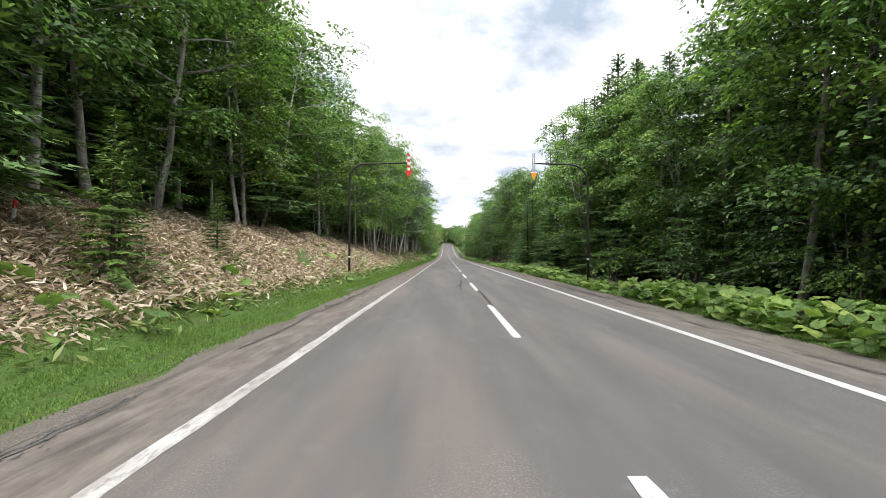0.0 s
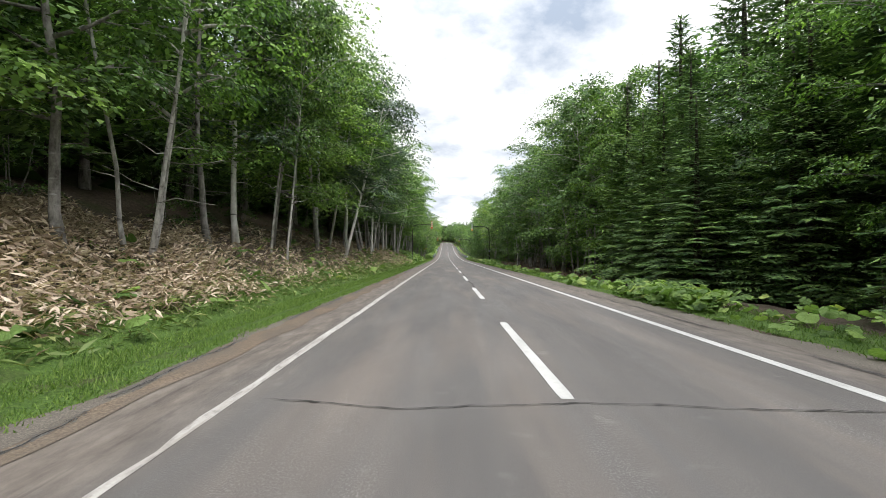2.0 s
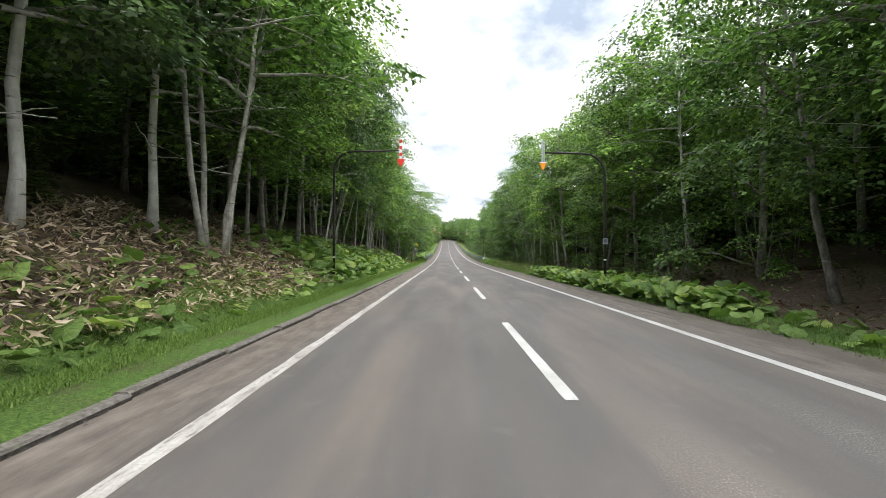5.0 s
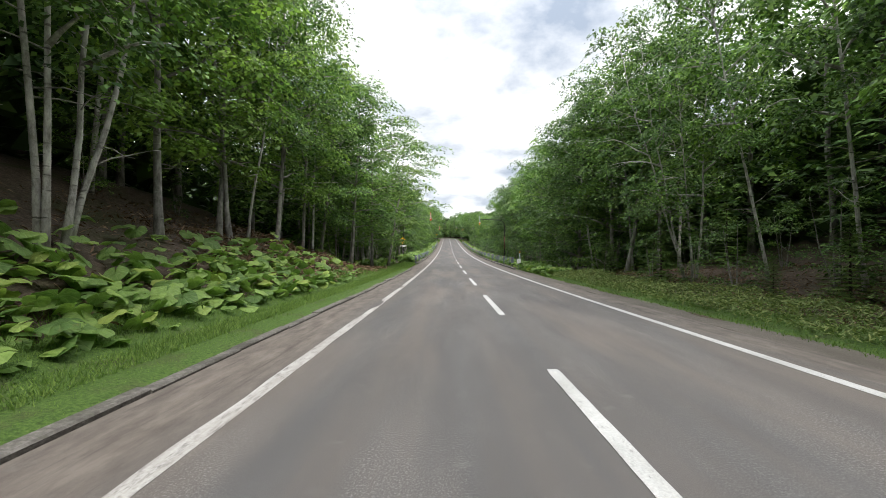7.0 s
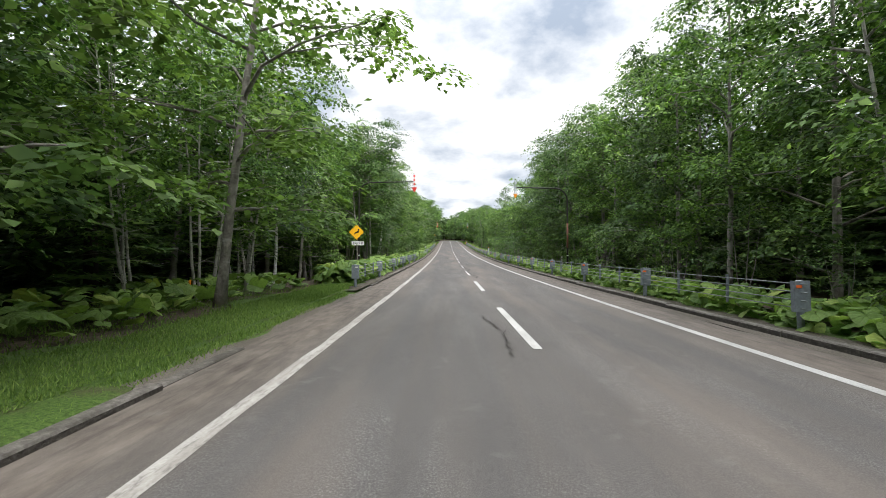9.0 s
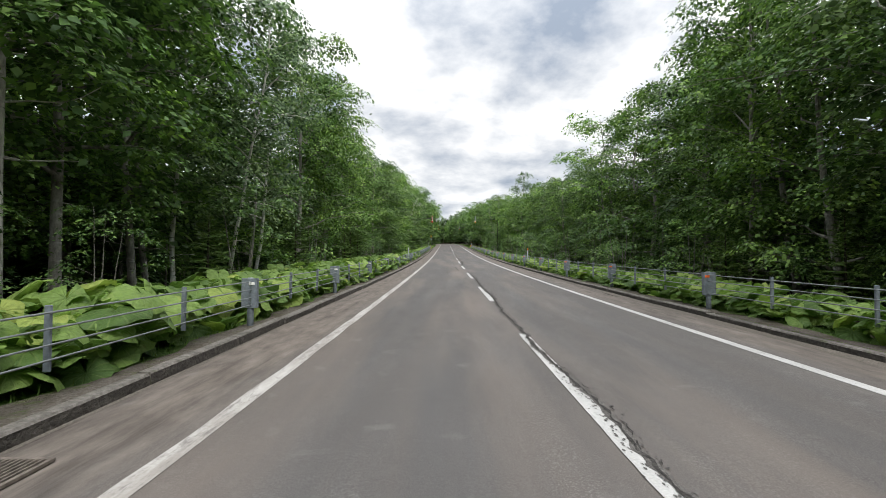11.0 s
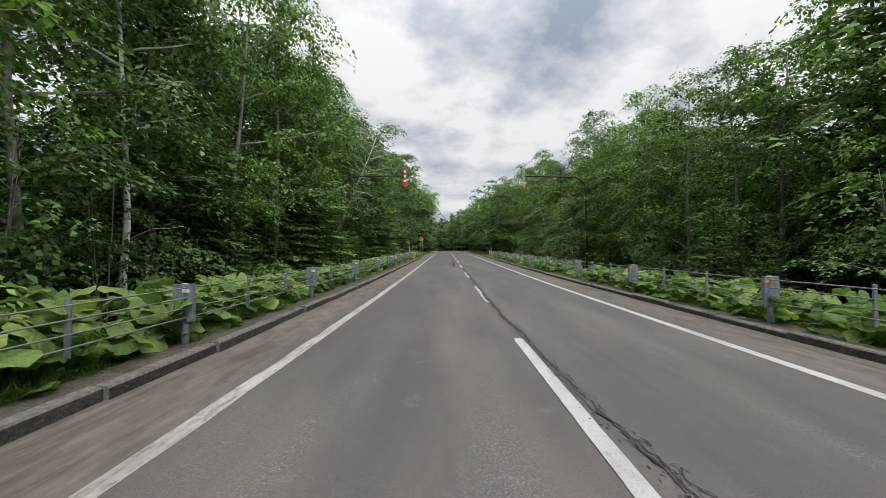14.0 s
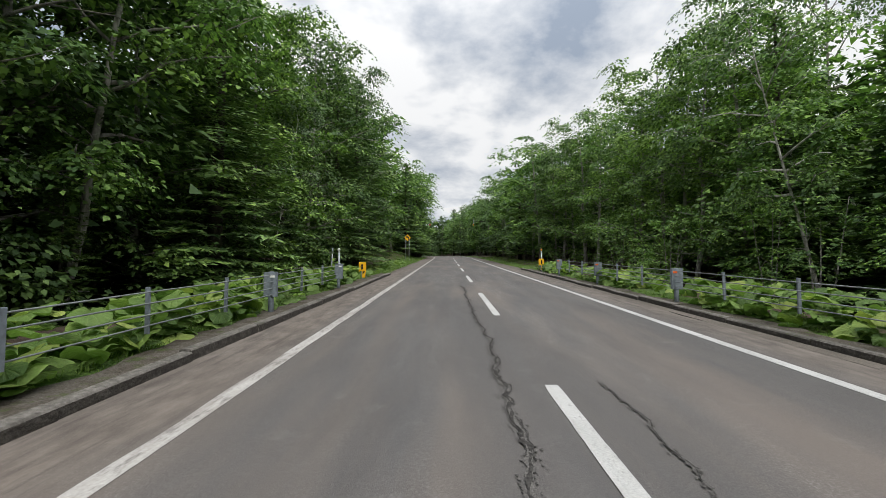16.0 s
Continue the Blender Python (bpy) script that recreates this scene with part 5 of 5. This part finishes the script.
bur_patch(4.6, 6.0, 17.5, 28, 12, 0.3, 0.17, BL)
bur_patch(4.55, 6.0, 28, 52, 40, 0.5, 0.16, BL, clumpy)
bur_patch(-7.8, -5.9, 6, 44, 2.0, 0.5, 0.24, "large green butterbur leaves among dry bamboo grass", clumpy)
bur_patch(4.5, 6.2, 96, 117, 28, 0.55, 0.21, BL)
bur_patch(-10.2, -6.2, 104, 116, 15, 0.6, 0.28, BL + " on the bank", lambda x, y: 1 - 0.6 * ease(-x, 8.6, 10.2))
bur_patch(4.55, 6.0, 52, 96, 5, 0.3, 0.18, "scattered butterbur leaves along the verge", clumpy)
bur_patch(4.6, 6.2, 146.5, 158, 22, 0.45, 0.19, BL)
bur_patch(-6.5, -5.2, 291, 320, 2.5, 0.3, 0.2, "scattered butterbur leaves on the grass bank")

# ---------------------------------------------------------------- road furniture


def arrow_post(y, side, pole_x, arrow_x, arm_z, sink_z, label):
    """A tall bent pole whose arm carries a downward arrow over the road's edge."""
    root = new("snow_arrow_pole")
    ax = arrow_x - pole_x
    s = 1 if ax > 0 else -1
    bend = 0.85
    path = [((0, 0, -0.3), 0.057), ((0, 0, 2.2), 0.057), ((0, 0, arm_z - bend), 0.05)]
    for k in range(1, 6):
        w = math.pi / 2 * k / 5
        path.append(((s * bend * (1 - math.cos(w)), 0, arm_z - bend + bend * math.sin(w)), 0.046))
    path.append(((ax, 0, arm_z + 0.05), 0.034))
    part("pole", tube_mesh("pole", POLE_DARK, [path], 10), root, "dark painted steel pole with a bent arm")
    part("band", tube_mesh("band", WHITE, [[((0, 0, 1.05), 0.06), ((0, 0, 1.12), 0.06)]], 10), root, "small white band")
    part("clamp", box_mesh("clamp", GALV, (ax, 0, arm_z + 0.05, 0.14, 0.1, 0.06)), root)
    top, head, tip = arm_z + 0.52, arm_z - 0.36, arm_z - 0.7
    y_face = -0.065
    if side < 0:
        col = (top - head) / 6
        board = part("shaft", box_mesh("shaft", WHITE, (ax, y_face, (top + head) / 2, 0.13, 0.024, top - head), bevel=0.003), root, "white arrow shaft")
        for k in (0, 2, 4):
            part("stripe", box_mesh("stripe", RED, (ax, y_face - 0.015, top - (k + 0.5) * col, 0.128, 0.006, col - 0.004), bevel=0), board, "red reflective stripe")
        part("arrow_head", slab_mesh("arrow_head", RED, [(ax - 0.17, head), (ax + 0.17, head), (ax + 0.17, head - 0.06), (ax + 0.02, tip), (ax - 0.02, tip), (ax - 0.17, head - 0.06)], y_face - 0.018, y_face + 0.012), root, "red arrow head")
    else:
        part("shaft", box_mesh("shaft", GALV, (ax - 0.04, y_face, (top + head) / 2, 0.055, 0.03, top - head), (ax + 0.045, y_face, (top + head) / 2, 0.05, 0.03, top - head), bevel=0.003), root, "bare grey metal back of the arrow shaft")
        part("arrow_head", slab_mesh("arrow_head", ORANGE, [(ax - 0.14, head - 0.05), (ax + 0.14, head - 0.05), (ax + 0.02, tip), (ax - 0.02, tip)], y_face - 0.018, y_face + 0.012), root, "orange arrow head")
        part("head_cap", box_mesh("head_cap", WHITE, (ax, y_face - 0.004, head - 0.022, 0.3, 0.03, 0.05), bevel=0.003), root, "pale strip above the arrow head")
    tagged(root, label, "road sign", "arrow poles along the road")
    root.matrix_basis = pose(pole_x, y, sink_z)
    return root


RL_ = "dark bent pole with a red and white snow arrow"
RO_ = "dark bent pole with an orange-tipped grey snow arrow"
ARROWS = [
    (26.1, -1, -6.25, -3.15, 5.95, 0.2, RL_), (23.8, 1, 5.47, 2.92, 5.55, 0.1, RO_),
    (106.1, -1, -6.25, -3.24, 5.85, 0.2, RL_), (104.8, 1, 5.47, 2.87, 5.55, 0.1, RO_),
    (185.8, -1, -7.6, -3.65, 6.3, 0.0, RL_), (184.5, 1, 6.9, 3.35, 5.7, 0.0, RO_),
    (266.2, -1, -7.7, -3.72, 5.95, 0.0, RL_), (266.2, 1, 7.65, 3.75, 5.9, 0.0, RO_),
    (346.0, -1, -7.3, -3.9, 6.0, 0.1, RL_), (345.0, 1, 7.0, 3.3, 6.0, 0.1, RO_),
]
poles = []
for y, side, px, ax, az, dz, label in ARROWS:
    dx = float(xc(y))
    poles.append(arrow_post(y, side, px + dx, ax + dx, az, float(zr(y)) + dz, label))
# a small notice with unreadable writing on one pole
notice = part("notice", box_mesh("notice", GALV, (0, -0.07, 1.86, 0.22, 0.012, 0.25), bevel=0.003), poles[3], "small pale notice plate")
for k, w in enumerate((0.15, 0.12, 0.16, 0.1)):
    part("writing_bar", box_mesh("writing_bar", INK, (-0.01, -0.0785, 1.94 - 0.045 * k, w, 0.003, 0.016), bevel=0), notice)
# a repaired length with red primer on another
part("primer_sleeve", tube_mesh("primer_sleeve", POLE_RUST, [[((0, 0, 1.6), 0.062), ((0, 0, 3.3), 0.06)]], 10), poles[5], "length of pole in reddish primer")


def diamond_sign(root, x, y, z, half, label):
    """A yellow diamond warning board with a black border and a dark shape."""
    c = 0.07
    def dia(r):
        return [(x - c * r, z - r + c * r), (x + c * r, z - r + c * r), (x + r - c * r, z - c * r), (x + r - c * r, z + c * r), (x + c * r, z + r - c * r), (x - c * r, z + r - c * r), (x - r + c * r, z + c * r), (x - r + c * r, z - c * r)]
    board = part("board", slab_mesh("board", YELLOW, dia(half), y, y + 0.012), root, label)
    ring = bmesh.new()
    a, b = dia(half * 0.955), dia(half * 0.92)
    va, vb = [ring.verts.new((p, y - 0.004, r)) for p, r in a], [ring.verts.new((p, y - 0.004, r)) for p, r in b]
    for i in range(8):
        j = (i + 1) % 8
        ring.faces.new((va[i], va[j], vb[j], vb[i]))
    me = bpy.data.meshes.new("border")
    ring.to_mesh(me)
    ring.free()
    me.materials.append(BLACK)
    part("border", me, board, "thin black border")
    return board


# wildlife warning: the picture is kept as a plain dark shape
warn = poles[4]
wz, wx, wy = 2.74, -0.16, -0.09
part("sign_bracket", box_mesh("sign_bracket", GALV, (-0.06, -0.05, wz + 0.2, 0.3, 0.05, 0.04), (-0.06, -0.05, wz - 0.2, 0.3, 0.05, 0.04), (-0.02, -0.05, wz - 0.8, 0.3, 0.05, 0.04)), warn, "galvanised clamps holding the boards")
board = diamond_sign(warn, wx, wy, wz, 0.56, "yellow diamond board with a dark shape")
part("symbol", slab_mesh("symbol", BLACK, [(wx - 0.2, wz - 0.2), (wx - 0.13, wz - 0.02), (wx + 0.06, wz + 0.06), (wx + 0.12, wz + 0.24), (wx + 0.2, wz + 0.22), (wx + 0.15, wz - 0.04), (wx - 0.06, wz - 0.1)], wy - 0.007, wy - 0.003), board, "plain black shape")
plate = part("plate", box_mesh("plate", WHITE, (wx + 0.1, wy, wz - 0.8, 0.89, 0.014, 0.27), bevel=0.003), warn, "white plate with dark lettering")
fc = bpy.data.curves.new("lettering", "FONT")
fc.body, fc.size, fc.align_x, fc.align_y, fc.extrude = "動物注意", 0.19, "CENTER", "CENTER", 0.002
txt = new("lettering", fc)
dg = bpy.context.evaluated_depsgraph_get()
me = bpy.data.meshes.new_from_object(txt.evaluated_get(dg))
bpy.data.objects.remove(txt)
me.materials.clear()
me.materials.append(INK)
t = part("lettering", me, plate, "dark blue lettering")
t.matrix_basis = pose(wx + 0.1, wy - 0.011, wz - 0.81, 90, 0, 0)
tagged(warn, "dark arrow pole carrying a yellow diamond warning board", "road sign")

# bend warning on two posts
bend = new("warning_sign")
for sx in (-0.22, 0.22):
    part("post", tube_mesh("post", GALV, [[((sx, 0.04, -0.3), 0.03), ((sx, 0.04, 2.75), 0.03)]], 8), bend, "thin grey steel post")
board = diamond_sign(bend, 0, -0.03, 2.7, 0.43, "yellow diamond board with a bend arrow")
part("symbol", slab_mesh("symbol", BLACK, [(0.1, 2.42), (0.2, 2.42), (0.2, 2.78), (0.02, 2.86), (0.02, 2.96), (-0.22, 2.79), (0.02, 2.62), (0.02, 2.74), (0.1, 2.71)], -0.037, -0.033), board, "black arrow bending to one side")
tagged(bend, "yellow diamond bend warning sign on two thin posts", "road sign")
bend.matrix_basis = pose(-6.0 + float(xc(327)), 327, float(zr(327)) + 0.25, 0, 0, 0)


def delineator(x, y, top_mat, label, h=1.42):
    root = new("delineator_post")
    part("tube", tube_mesh("tube", GALV, [[((0, 0, -0.2), 0.036), ((0, 0, h - 0.1), 0.036)]], 10), root, "grey steel tube")
    part("reflector", tube_mesh("reflector", top_mat, [[((0, -0.04, h), 0.05), ((0, -0.015, h), 0.055), ((0, 0.03, h), 0.045)]], 14), root, "round reflector")
    part("cap", tube_mesh("cap", top_mat, [[((0, 0, h - 0.1), 0.04), ((0, 0, h + 0.02), 0.034)]], 10), root)
    tagged(root, label, "marker post", "marker posts along the road")
    root.matrix_basis = pose(x, y, max(float(gz(x, y)), float(zr(y))))


for x, y, m, label in (
    (4.95, 158.6, ORANGE, "grey marker post with an orange round reflector"), (4.95, 222.2, ORANGE, "grey marker post with an orange round reflector"),
    (4.95, 299.3, ORANGE, "grey marker post with an orange round reflector"), (-4.95, 231.4, WHITE, "grey marker post with a white round reflector"),
    (-5.15, 287.4, WHITE, "grey marker post with a white round reflector"),
):
    delineator(x, y, m, label)
for x, y, h, label, mats in ((-9.7, 168.0, 0.95, "slim orange marker stake on the grass", (ORANGE, ORANGE)), (-9.55, 11.0, 0.75, "white stake with a red top on the bank", (WHITE, RED)), (-7.0, 293.5, 1.5, "thin grey stake on the grass bank", (GALV, GALV))):
    st = new("marker_stake")
    part("stake", tube_mesh("stake", mats[0], [[((0, 0, -0.2), 0.035), ((0.06, 0, h * 0.8), 0.035)]], 8), st)
    part("top", tube_mesh("top", mats[1], [[((0.06, 0, h * 0.8), 0.038), ((0.075, 0, h), 0.036)]], 8), st)
    tagged(st, label, "marker stake")
    st.matrix_basis = pose(x, y, float(gz(x, y)))

# ---------------------------------------------------------------- guard cable
CABLE_Z = (0.86, 0.72, 0.58, 0.45)


def cable_post(refl):
    root = new("guard_cable_post")
    part("post", tube_mesh("post", POST_GREY, [[((0, 0, -0.3), 0.057), ((0, 0, 0.9), 0.057)]], 12), root, "round blue-grey steel post")
    part("bracket", box_mesh("bracket", POST_GREY, (0, -0.062, 0.655, 0.27, 0.016, 0.52), (-0.13, -0.02, 0.655, 0.012, 0.09, 0.52), (0.13, -0.02, 0.655, 0.012, 0.09, 0.52), bevel=0.004), root, "blue-grey sheet bracket")
    part("cap", tube_mesh("cap", GALV, [[((0, 0, 0.9), 0.06), ((0, 0, 0.925), 0.045)]], 12), root, "grey post cap")
    part("reflector", box_mesh("reflector", refl, (-0.06 if refl is ORANGE_RED else 0.05, -0.076, 0.82, 0.1, 0.008, 0.05), bevel=0.002), root, "orange reflector" if refl is ORANGE_RED else "white reflector")
    tagged(root, "blue-grey guard cable post with a sheet bracket and reflector", "guard post", "guard cable posts")
    return root


def cable_stay():
    root = new("guard_cable_stay")
    part("bar", box_mesh("bar", POST_GREY, (0, 0, 0.63, 0.055, 0.035, 0.58), bevel=0.005), root)
    tagged(root, "slim blue-grey bar that spaces the guard cables", "guard post", "guard cable spacers")
    return root


first = {"pl": cable_post(WHITE), "pr": cable_post(ORANGE_RED), "s": cable_stay()}
placed = set()


def put_guard(key, x, y):
    m = pose(x, y, float(zr(y)) + 0.02, rng.normal(0, 0.6), rng.normal(0, 0.8), 0)
    if key in placed:
        copy_thing(first[key], m)
    else:
        placed.add(key)
        first[key].matrix_basis = m


for side, x, y0, gap_a, turn_k, gap_b, n in (("l", -4.78, 170.52, 6.19, 9, 5.957, 20), ("r", 4.66, 161.1, 6.086, 11, 5.96, 23)):
    spots = [y0 + gap_a * min(k, turn_k) + gap_b * max(0, k - turn_k) for k in range(n)]
    for k, y in enumerate(spots):
        put_guard("p" + side, x, y)
        if k < n - 1:
            for f in (1 / 3, 2 / 3):
                put_guard("s", x, y + (spots[k + 1] - y) * f)
    end = spots[-1]
    rail = new("guard_cable")
    for z in CABLE_Z:
        ys = np.arange(y0 - 0.2, end + 0.3, gap_b / 3)
        path = [((x, y, float(zr(y)) + z + 0.02 - 0.006 * math.sin(y)), 0.0095) for y in ys]
        cab = part("cable", tube_mesh("cable", WIRE, [path], 6), rail, "taut grey steel cable")
        cab.location = (0.045 if side == "l" else -0.045, 0, 0)
    tagged(rail, "four taut grey steel cables of a roadside guard", "guard cable", "guard cables")


def cable_end(x, y, sheet, label, stripe):
    root = new("guard_cable_terminal")
    part("post", tube_mesh("post", GALV, [[((0, 0, -0.2), 0.06), ((0, 0, 0.75), 0.06)]], 10), root)
    plate = part("plate", box_mesh("plate", sheet, (0, -0.08, 0.78, 0.42, 0.03, 0.46), (-0.2, 0.02, 0.72, 0.03, 0.2, 0.5), (0.2, 0.02, 0.72, 0.03, 0.2, 0.5), bevel=0.012), root, "painted end plate")
    if stripe:
        part("stripe", slab_mesh("stripe", BLACK, [(-0.06, 0.6), (0.06, 0.66), (0.06, 0.9), (-0.06, 0.9)], -0.106, -0.1), plate, "black mark")
        part("stripe", slab_mesh("stripe", BLACK, [(0.02, 0.36), (0.16, 0.5), (0.16, 0.6), (0.02, 0.46)], -0.072, -0.066), root, "black mark")
        part("skirt", box_mesh("skirt", YELLOW, (0.09, -0.05, 0.38, 0.2, 0.03, 0.36), bevel=0.01), root, "yellow lower plate")
    part("stay", tube_mesh("stay", GALV, [[((0, 0.1, 0.7), 0.04), ((0, 1.3, 0.25), 0.04)]], 8), root)
    tagged(root, label, "guard end", "guard cable ends")
    root.matrix_basis = pose(x, y, float(zr(y)))
    root.scale = (0.72, 0.72, 0.85)


cable_end(-4.85, 290.6, YELLOW, "yellow end plate of the guard cable with black marks", True)
cable_end(4.75, 298.4, YELLOW, "yellow end plate of the guard cable with black marks", True)
cable_end(4.75, 157.9, WHITE, "pale end plate of the guard cable", False)

# ---------------------------------------------------------------- kerb stones and gully grating


def kerb_mesh(name, length, width, height):
    bm = bmesh.new()
    w, h, g = width / 2, height, 0.008
    prof = [(-w, -0.15), (w, -0.15), (w - 0.004, h - 0.022), (w - 0.02, h), (-w + 0.02, h + 0.004), (-w, h - 0.01)]
    a = [bm.verts.new((x, g, z)) for x, z in prof]
    b = [bm.verts.new((x, length - g, z)) for x, z in prof]
    bm.faces.new(a), bm.faces.new(list(reversed(b)))
    for i in range(len(prof)):
        j = (i + 1) % len(prof)
        bm.faces.new((a[i], b[i], b[j], a[j]))
    bmesh.ops.recalc_face_normals(bm, faces=bm.faces[:])
    me = bpy.data.meshes.new(name)
    bm.to_mesh(me)
    bm.free()
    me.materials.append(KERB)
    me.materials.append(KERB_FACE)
    # the road face takes the concrete with shade in its colour
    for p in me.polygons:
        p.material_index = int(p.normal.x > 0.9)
    return me


for side, x, y0, y1 in (("left", -4.49, 88, 296), ("right", 4.32, 157, 302)):
    kerb = new("kerb_" + side)
    tagged(kerb, "low weathered concrete kerb along the asphalt", "kerb", kind="structure")
    stone = kerb_mesh("kerb_stone", 2.0, 0.16, 0.13 if side == "left" else 0.11)
    if side == "right":
        stone.transform(Matrix.Diagonal((-1, 1, 1, 1)))
        stone.flip_normals()
    y = y0
    while y < y1:
        if not (side == "left" and 158 < y < 169):
            k = part("kerb_stone", stone, kerb)
            s = (float(zr(y + 2)) - float(zr(y))) / 2
            low = (0.07 if y < 158 else float(np.interp(y, [169, 177], [0.1, 0.0]))) if side == "left" else 0.0
            k.matrix_basis = pose(x + (float(np.interp(y, [155, 165, 190, 240, 250], [0.17, 0.0, 0.0, 0.13, 0.13])) if side == "left" else 0.0) + rng.normal(0, 0.012) + float(xc(y)), y, float(zr(y)) - low + rng.normal(0, 0.01), math.degrees(math.atan(s)), rng.normal(0, 2.0), rng.normal(0, 0.4))
        y += 2.0

grate = new("gully_grating")
gm = [(0, -0.24, 0.0, 0.44, 0.03, 0.02), (0, 0.24, 0.0, 0.44, 0.03, 0.02), (-0.21, 0, 0.0, 0.03, 0.48, 0.02), (0.21, 0, 0.0, 0.03, 0.48, 0.02)]
part("frame", box_mesh("frame", GRATING, *gm, bevel=0), grate)
for k in range(9):
    part("bar", box_mesh("bar", GRATING, (-0.16 + 0.04 * k, 0, 0, 0.012, 0.46, 0.018), bevel=0), grate)
# thin dark sheet whose colour stands in for the shaded hole
part("pit", box_mesh("pit", CRACK, (0, 0, -0.012, 0.4, 0.46, 0.004), bevel=0), grate, "dark sheet in place of the shaded drain below the bars")
tagged(grate, "grey steel gully grating in the road edge", "drain grating")
grate.matrix_basis = pose(-4.14, 190.0, float(zr(190.0)) + 0.02, 1.3)


# ---------------------------------------------------------------- broken kerb at the edge of the grass
inlet = new("broken_kerb")
r = random.Random(5)
for x, y, lx, ly, rz in ((-4.5, 17.0, 0.13, 1.1, 3), (-4.46, 18.2, 0.12, 0.8, -6), (-4.78, 18.75, 0.55, 0.14, 8), (-4.95, 19.6, 0.13, 1.3, -4), (-4.88, 21.0, 0.12, 1.0, 5), (-4.42, 15.2, 0.1, 1.4, 2), (-4.6, 13.0, 0.1, 1.2, -3)):
    p = part("slab", box_mesh("slab", KERB, (0, 0, 0, lx, ly, 0.12), bevel=0.015), inlet)
    p.matrix_basis = pose(x, y, r.uniform(-0.055, -0.03), r.uniform(-3, 3), r.uniform(-4, 4), rz)
soil = []
for k in range(9):
    w = 6.28 * k / 9
    soil.append((-4.62 + 0.28 * math.cos(w) * r.uniform(0.7, 1.1), 19.3 + 0.5 * math.sin(w) * r.uniform(0.7, 1.1), 0.008))
soil.append((-4.62, 19.3, 0.05))
part("washed_soil", mesh_of("washed_soil", soil, [(k, (k + 1) % 9, 9) for k in range(9)], SOIL, True), inlet, "reddish-brown washed soil")
tagged(inlet, "broken concrete kerb slabs with washed-out soil at the grass", "kerb")

# bare strip of washed soil between the asphalt and the grass
def soil_edge(y, a, b):
    k = float(ease(y, 36, 44) * (1 - ease(y, 62, 70)))
    return (a - 0.1 + 0.13 * k + 0.05 * math.sin(y * 2.3), b + 0.1 - 0.22 * k + 0.07 * math.sin(y * 1.3) + 0.04 * math.sin(y * 4.7))


strip = new("soil_strip", ribbon("soil_strip", SOIL, -4.08, -4.42, np.arange(34, 72, 0.3), 0.0075, soil_edge))
tagged(strip, "reddish-brown washed soil along the asphalt edge", "soil", kind="structure")

# bare damp soil behind the kerbs
for side, a, b, y0, y1 in (("left", -4.44, -4.93, 169, 296), ("right", 4.4, 4.76, 158, 302)):
    def lip(y, a, b):
        return (a, b + 0.09 * math.sin(y * 1.9) + 0.07 * math.sin(y * 4.3))
    lip_strip = new("kerb_soil_" + side, ribbon("kerb_soil_" + side, BANK_SOIL, a, b, np.arange(y0, y1, 0.35), 0.098, lip))
    tagged(lip_strip, "strip of bare grey-brown soil behind the kerb", "soil", kind="structure")

# uprooted dead branches at the wood's edge
dead = new("dead_branches")
boughs = []
for k in range(9):
    bough = limb((0, 0, 0.2 + 0.12 * (k % 3)), math.radians(150 + 28 * k), 0.15 + 0.11 * (k % 5), 1.5 + 0.22 * (k % 4), 0.035, 0.25, 5, 0.22)
    boughs.append(bough)
    for q in range(3):
        boughs.append(limb(along(bough, 0.35 + 0.2 * q), math.radians(150 + 28 * k + (40 if q % 2 else -40)), 0.2, 0.7, 0.014, 0.2, 4, 0.25))
part("branch", mesh_of("branch", *tubes(boughs, 5), BARK_PALE, True), dead)
part("stump", tube_mesh("stump", BARK_DARK, [[((0.1, 0, -0.3), 0.2), ((0.1, 0, 0.25), 0.17), ((0.12, 0, 0.5), 0.12)]], 9), dead)
tagged(dead, "pale bare dead branches of an uprooted tree", "dead branches")
dead.matrix_basis = pose(8.6, 43.2, float(gz(8.6, 43.2)))

# washed-up twigs against the kerb
pile = new("twig_pile")
r = random.Random(9)
for k in range(16):
    a, ln = r.uniform(-0.9, 0.9), r.uniform(0.2, 0.55)
    x, y = -4.32 + r.gauss(0, 0.1), 225.8 + r.gauss(0, 0.28)
    z = float(zr(y)) + 0.03 + r.uniform(0, 0.06)
    part("twig", tube_mesh("twig", BARK_DARK, [[((x - ln / 2 * math.sin(a), y - ln / 2 * math.cos(a), z - 0.02), 0.012), ((x, y, z + r.uniform(0, 0.03)), 0.011), ((x + ln / 2 * math.sin(a), y + ln / 2 * math.cos(a), z - 0.015), 0.006)]], 5), pile)
tagged(pile, "small pile of dark wet twigs against the kerb", "twigs")
